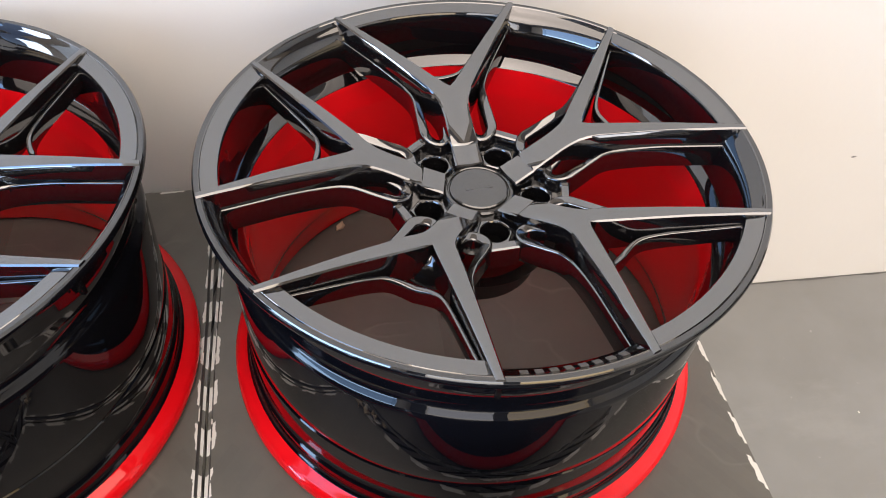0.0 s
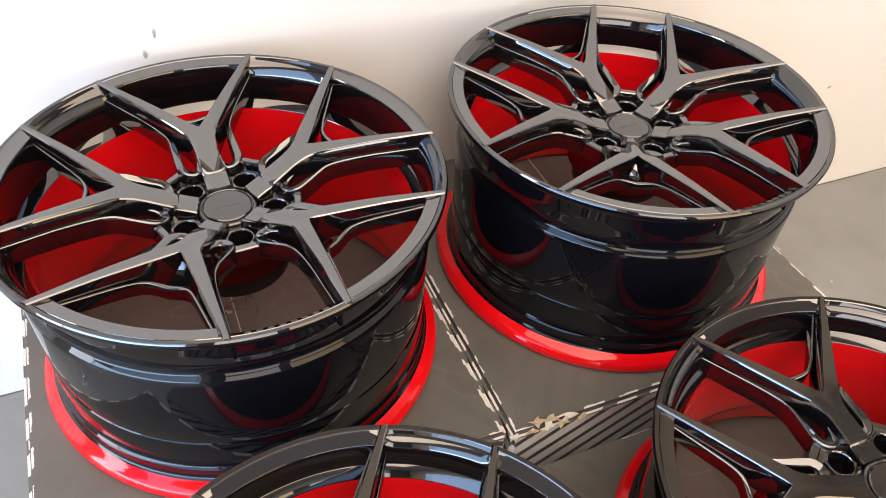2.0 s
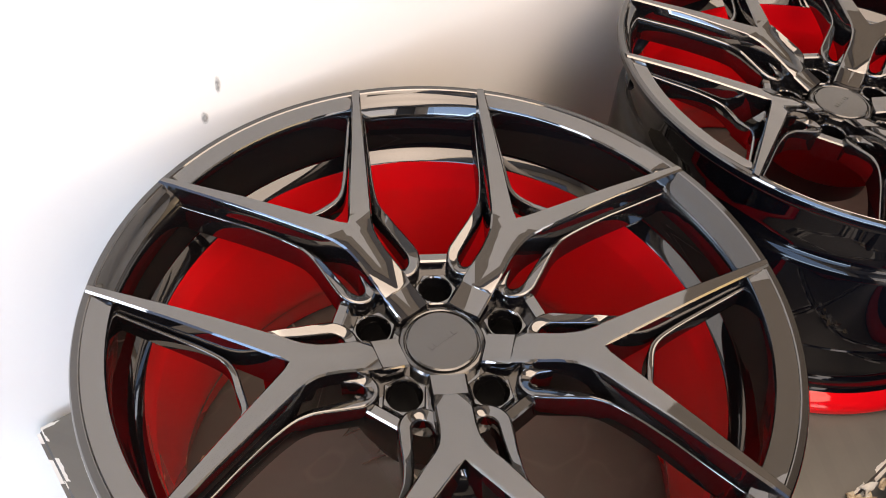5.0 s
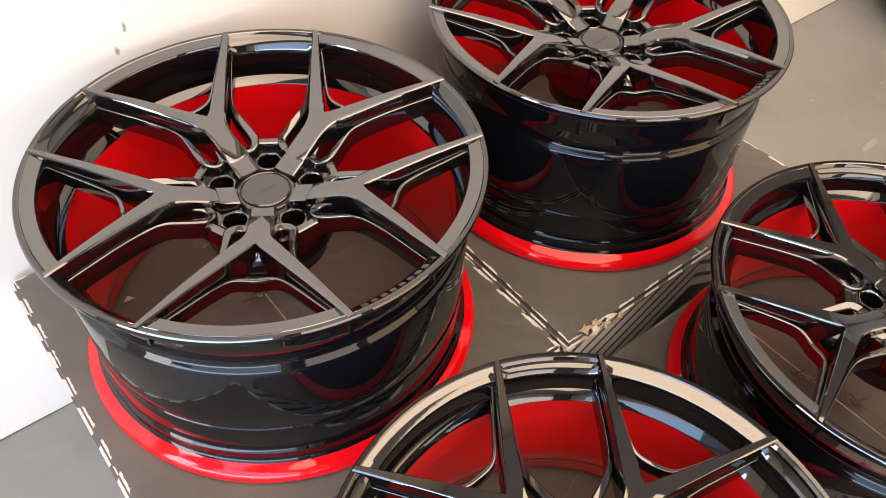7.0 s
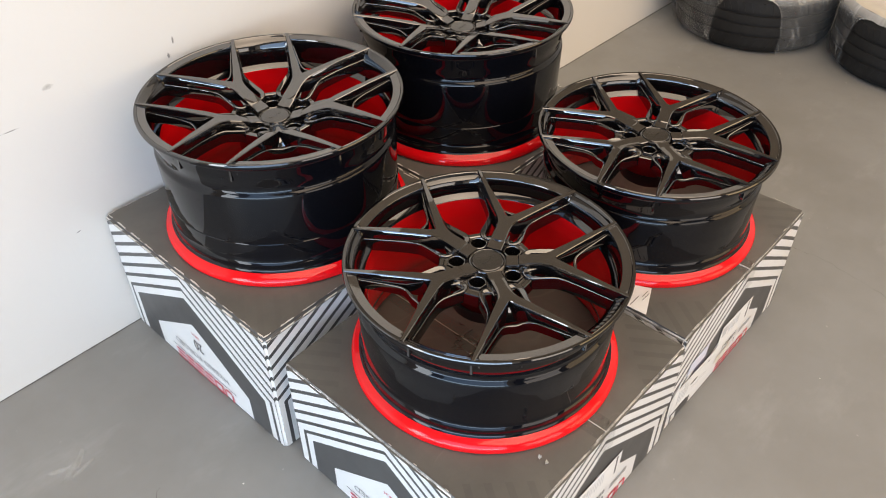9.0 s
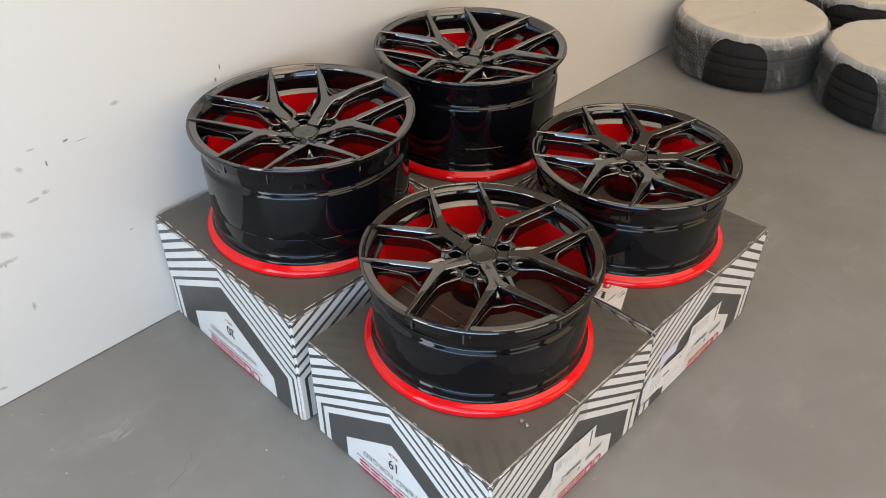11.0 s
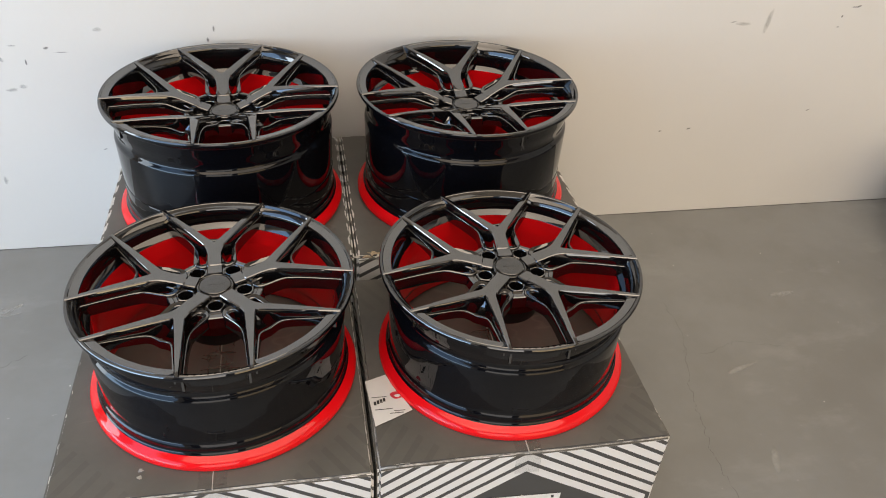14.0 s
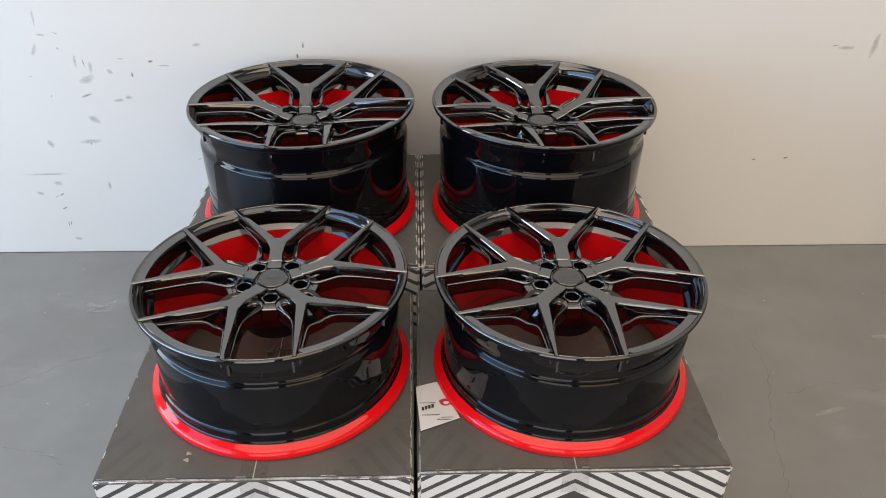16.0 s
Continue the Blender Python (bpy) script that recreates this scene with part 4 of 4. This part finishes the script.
# ------------------------------------------------------------------ wrapped tyres
def make_tyre(m, gap_from, gap_to, label):
    tyre = empty("tyre", m @ Matrix.Scale(0.98, 4))
    tagged(tyre, label, "tyre", "wrapped tyres by the wall")
    prof = [(0.215, 0.020), (0.235, 0.004), (0.285, 0.0), (0.305, 0.010), (0.318, 0.030), (0.322, 0.040), (0.3245, 0.075), (0.318, 0.077), (0.318, 0.085), (0.3250, 0.087), (0.3255, 0.119), (0.319, 0.121), (0.319, 0.129), (0.3255, 0.131),
            (0.3250, 0.160), (0.318, 0.162), (0.318, 0.170), (0.3245, 0.172), (0.322, 0.206), (0.316, 0.218), (0.303, 0.236), (0.285, 0.245), (0.235, 0.242), (0.215, 0.226)]
    bm = bmesh.new()
    lathe(bm, prof, 120)
    part("carcass", bm, RUBBER, tyre, "black rubber with circling grooves", smooth=35)
    bm = bmesh.new()
    for i in range(72):
        a = 2 * math.pi * i / 72
        for z0, z1, lean in ((0.034, 0.073, 0.05), (0.174, 0.212, -0.05)):
            pts = []
            for z, da in ((z0, 0.0), (z1, lean)):
                r = 0.3268 if 0.04 < z < 0.2 else 0.3225
                for d in (0.0, 0.030):
                    pts.append((r * math.cos(a + da + d), r * math.sin(a + da + d), z))
            q = [bm.verts.new(p) for p in (pts[0], pts[1], pts[3], pts[2])]
            b = [bm.verts.new((v.co.x * 0.975, v.co.y * 0.975, v.co.z)) for v in q]
            bm.faces.new(q)
            for j in range(4):
                bm.faces.new((q[j], q[(j + 1) % 4], b[(j + 1) % 4], b[j]))
    tagged(part("shoulder_tread", bm, RUBBER, tyre, "shoulder tread blocks", smooth=0), kind="stuff")

    # film round the side, with an arched opening in front, and drawn over the top
    def wobble(r, a, z):
        k = noise.noise(Vector((math.cos(a) * 3, math.sin(a) * 3, z * 5))) * 0.007 + noise.noise(Vector((math.cos(a) * 9, math.sin(a) * 9, z * 6))) * 0.003
        return ((r + k) * math.cos(a), (r + k) * math.sin(a), z)

    bm = bmesh.new()
    na, nz = 240, 20
    mid, half = (gap_from + gap_to) / 2, (gap_to - gap_from) / 2
    grid = []
    for i in range(na):
        a = 2 * math.pi * i / na
        d = (math.degrees(a) - mid + 180) % 360 - 180
        foot = 0.003 if abs(d) >= half else 0.003 + 0.234 * (1 - (abs(d) / half) ** 5) ** 0.5
        foot += 0.004 * noise.noise(Vector((a * 9, 3.0, 1.0))) if abs(d) < half else 0.0
        column = []
        for k in range(nz):
            z = foot + (0.257 - foot) * k / (nz - 1)
            r = 0.336 - 0.026 * max(0.0, (z - 0.212) / 0.045) ** 2 - 0.028 * max(0.0, 1 - z / 0.050) ** 2
            column.append(bm.verts.new(wobble(r, a, z)))
        grid.append(column)
    for i in range(na):
        for j in range(nz - 1):
            bm.faces.new((grid[i][j], grid[(i + 1) % na][j], grid[(i + 1) % na][j + 1], grid[i][j + 1]))
    rim_path = [i for i in range(na) if abs((360 * i / na - mid + 180) % 360 - 180) < half * 1.02]
    loft(bm, [[(p.x * k, p.y * k, p.z + h) for k, h in ((1.000, -0.002), (1.008, 0.0), (1.000, 0.004), (0.994, 0.0))] for p in (grid[i][0].co.copy() for i in rim_path)])
    part("film", bm, FILM, tyre, "creased clear plastic film, torn open", smooth=60)
    bm = bmesh.new()
    rs = [0.310, 0.305, 0.299, 0.290, 0.265, 0.23, 0.18, 0.13, 0.07, 0.002]
    grid = [[bm.verts.new(wobble(r, 2 * math.pi * i / 90, 0.257 + 0.009 * min(1.0, (0.310 - r) / 0.022) ** 0.6 - 0.012 * (1 - r / 0.310) + 0.004 * noise.noise(Vector((r * math.cos(i * math.pi / 45) * 11, r * math.sin(i * math.pi / 45) * 17, 1))))) for r in rs] for i in range(90)]
    for i in range(90):
        for j in range(len(rs) - 1):
            bm.faces.new((grid[i][j], grid[(i + 1) % 90][j], grid[(i + 1) % 90][j + 1], grid[i][j + 1]))
    part("film_cover", bm, FILM_TOP, tyre, "milky plastic drawn over the top", smooth=60)
    return tyre


make_tyre(pose(2.123, 0.236, 0), 174, 223, "black tyre in creased clear plastic, lying by the wall")
make_tyre(pose(2.199, -0.408, 0), 140, 186, "black tyre in torn clear plastic, lying on the floor")
make_tyre(pose(2.878, 0.014, 0), 162, 235, "black tyre in clear plastic behind two others")


# ------------------------------------------------------------------ scuffs on the wall, cracks and chips on the floor
def smudge_material(name, colour, gain):
    """A rubbed mark: dense in the middle, ragged and fading at its rim."""
    n = Nodes(name, colour, 0.7)
    uv = n.split(n.coords("UV"))
    r2 = n.math("ADD", n.math("MULTIPLY", uv[0], uv[0]), n.math("MULTIPLY", uv[1], uv[1]))
    grain = n.noise(n.coords(), 210, 5, 0.7)
    soft = n.noise(n.coords(), 60, 3, 0.6)
    body = n.math("SUBTRACT", n.math("ADD", n.math("MULTIPLY", n.math("ADD", grain, soft), 0.5), 0.14), n.math("MULTIPLY", r2, 0.46), True)
    n.set(Alpha=n.math("MULTIPLY", n.math("SUBTRACT", body, 0.30), gain, True))
    return n.mat


SMUDGE = smudge_material("wall_smudge", (0.38, 0.37, 0.355), 0.95)
TICK = smudge_material("wall_tick", (0.22, 0.22, 0.215), 2.0)


def blotch(name, parent, cx, cz, w, h, mat, seed, tilt=0.0):
    bm = bmesh.new()
    uv = bm.loops.layers.uv.new("UVMap")
    corners = [(-1, -1), (1, -1), (1, 1), (-1, 1)]
    vs = []
    for a, b in corners:
        x, z = a * w, b * h
        vs.append(bm.verts.new((cx + x * math.cos(tilt) - z * math.sin(tilt), WALL_Y - 0.0010 - 0.00003 * (seed % 40), cz + x * math.sin(tilt) + z * math.cos(tilt))))
    f = bm.faces.new(vs)
    for lp, c in zip(f.loops, corners):
        lp[uv].uv = c
    return part(name, bm, mat, parent, smooth=0)


SOFT = [(-1.046, 0.657, 0.0165, 0.0044, -2.01), (-1.024, 0.749, 0.0206, 0.0026, -1.62), (-0.943, 0.626, 0.0148, 0.0036, -1.63), (-0.924, 0.574, 0.0196, 0.0082, 0.39), (-0.905, 0.610, 0.0157, 0.0045, -1.68),
        (-0.847, 0.512, 0.0141, 0.0037, 0.08), (-0.855, 0.597, 0.0087, 0.0045, -0.70), (-0.605, 0.672, 0.0105, 0.0045, 0.01), (-0.818, 0.520, 0.0085, 0.0046, 0.00), (-0.928, 0.453, 0.0150, 0.0075, -0.51),
        (-0.957, 0.385, 0.0251, 0.0057, 0.09), (-1.072, 0.377, 0.0107, 0.0057, -1.13), (-1.111, 0.278, 0.0513, 0.0029, 0.02), (-1.086, 0.248, 0.0114, 0.0059, 0.00), (-1.145, 0.214, 0.0112, 0.0039, -0.25),
        (-1.017, 0.700, 0.0108, 0.0026, -0.08), (-0.933, 0.239, 0.0109, 0.0039, -1.58), (-0.820, 0.633, 0.0090, 0.0018, 0.00), (-1.071, 0.051, 0.0101, 0.0041, -0.16)]
TICKS = [(-0.921, 0.622, 0.0127, 0.0018, -1.41), (-1.073, 0.583, 0.0056, 0.0014, 0.00), (-0.977, 0.705, 0.0079, 0.0018, -0.36), (-0.980, 0.662, 0.0050, 0.0027, -0.96), (-0.795, 0.588, 0.0087, 0.0027, -1.55),
        (-0.705, 0.613, 0.0201, 0.0014, 0.00), (-0.739, 0.625, 0.0078, 0.0045, 0.20), (-0.932, 0.527, 0.0174, 0.0037, 0.36), (-1.032, 0.525, 0.0048, 0.0018, -1.61), (-0.956, 0.376, 0.0066, 0.0014, -1.66),
        (-1.099, 0.202, 0.0091, 0.0015, 0.66), (-1.083, 0.209, 0.0089, 0.0030, 0.64), (-1.086, 0.161, 0.0111, 0.0030, 0.47), (-1.088, 0.105, 0.0108, 0.0020, -1.64), (-1.080, 0.107, 0.0088, 0.0020, -1.70),
        (-0.651, 0.326, 0.0063, 0.0015, 0.18)]
FAR_TICKS = [(-0.317, 0.671, 0.0105, 0.0034, 1.50), (-0.335, 0.639, 0.0080, 0.0040, 1.62), (1.565, 0.711, 0.0090, 0.0040, 0.35), (1.550, 0.709, 0.0130, 0.0026, 0.00), (1.518, 0.681, 0.0046, 0.0036, 1.20),
        (1.515, 0.648, 0.0070, 0.0020, 0.00), (1.166, 0.668, 0.0110, 0.0018, 0.15), (1.516, 0.371, 0.0080, 0.0024, 0.40), (1.112, 0.319, 0.0080, 0.0030, 0.30), (1.016, 0.314, 0.0070, 0.0026, 0.00)]
FAR_SOFT = [(1.278, 0.668, 0.0070, 0.0300, -0.10), (1.199, 0.662, 0.0200, 0.0040, 0.00)]
for i, (x, z, w, h, tilt) in enumerate(SOFT + FAR_SOFT):
    blotch("scuff", wall_back, x, z, w * 1.5, h * 1.7, SMUDGE, 40 + i, tilt)
for i, (x, z, w, h, tilt) in enumerate(TICKS + FAR_TICKS):
    blotch("scuff", wall_back, x, z, w * 1.15, h * 1.1, TICK, 75 + i, tilt)


def crack(points, width, seed):
    rnd = random.Random(seed)
    pts = []
    for (ax, ay), (bx, by) in zip(points, points[1:]):
        for k in range(12):
            t = k / 12
            pts.append((ax + (bx - ax) * t + rnd.uniform(-1, 1) * 0.006, ay + (by - ay) * t + rnd.uniform(-1, 1) * 0.006))
    bm = bmesh.new()
    last = None
    for i, (x, y) in enumerate(pts):
        x1, y1 = pts[min(i + 1, len(pts) - 1)]
        x0, y0 = pts[max(i - 1, 0)]
        d = Vector((x1 - x0, y1 - y0))
        d = d.normalized() if d.length else Vector((1, 0))
        w = width * rnd.uniform(0.2, 1.0)
        pair = [bm.verts.new((x - d.y * w, y + d.x * w, 0.0008)), bm.verts.new((x + d.y * w, y - d.x * w, 0.0008))]
        if last:
            bm.faces.new((last[0], last[1], pair[1], pair[0]))
        last = pair
    part("crack", bm, CRACK, floor, smooth=0)


crack([(0.909, 0.126), (0.905, -0.015), (0.869, -0.116), (0.838, -0.212), (0.823, -0.298), (0.802, -0.42), (0.813, -0.624), (0.761, -0.859)], 0.0005, 3)
crack([(-1.084, -0.042), (-0.98, 0.018), (-0.918, 0.068), (-0.815, 0.117)], 0.0006, 5)
crack([(-1.026, -0.224), (-0.882, -0.245), (-0.811, -0.286)], 0.0006, 6)
crack([(0.925, -0.096), (1.048, -0.057), (1.182, -0.098)], 0.0005, 8)
bm = bmesh.new()
last = None
rnd = random.Random(12)
for x in np.linspace(-2.9, 4.2, 200):
    pair = [bm.verts.new((x, WALL_Y - 0.0005, 0.0009)), bm.verts.new((x, WALL_Y - rnd.uniform(0.0025, 0.0060), 0.0009))]
    if last:
        bm.faces.new((last[0], last[1], pair[1], pair[0]))
    last = pair
part("wall_joint", bm, CRACK, floor, "dark joint along the foot of the wall", smooth=0)
# pale rubbed smears on the paint
SMEAR = smudge_material("floor_smear", (0.52, 0.52, 0.50), 1.1)
for x, y, w, h, turn in ((-0.921, 0.298, 0.05, 0.012, 0.5), (-0.903, 0.31, 0.035, 0.008, 0.9), (-0.918, 0.279, 0.045, 0.007, 0.2), (-0.949, 0.31, 0.03, 0.01, -0.4), (1.008, -0.157, 0.06, 0.01, 0.3), (0.947, -0.451, 0.05, 0.012, 1.2), (-0.781, -0.46, 0.055, 0.01, 0.7), (1.283, 0.123, 0.05, 0.014, 0.1)):
    bm = bmesh.new()
    uv = bm.loops.layers.uv.new("UVMap")
    corners = [(-1, -1), (1, -1), (1, 1), (-1, 1)]
    f = bm.faces.new([bm.verts.new((x + a * w * math.cos(turn) - b * h * math.sin(turn), y + a * w * math.sin(turn) + b * h * math.cos(turn), 0.0007)) for a, b in corners])
    for lp, c in zip(f.loops, corners):
        lp[uv].uv = c
    part("smear", bm, SMEAR, floor, smooth=0)
rnd = random.Random(21)
bm = bmesh.new()
for i in range(40):
    x, y = rnd.uniform(-1.5, 2.0), rnd.uniform(-1.4, 0.5)
    if -0.62 < x < 0.60 and y > -0.62:
        continue
    r = rnd.uniform(0.0008, 0.0026)
    bm.faces.new([bm.verts.new((x + r * rnd.uniform(0.5, 1.4) * math.cos(k), y + r * rnd.uniform(0.5, 1.4) * math.sin(k), 0.0009)) for k in np.linspace(0, 2 * math.pi, 7)[:-1]])
tagged(part("paint_chips", bm, CHIP, floor, "small pale paint chips", smooth=0), kind="stuff")
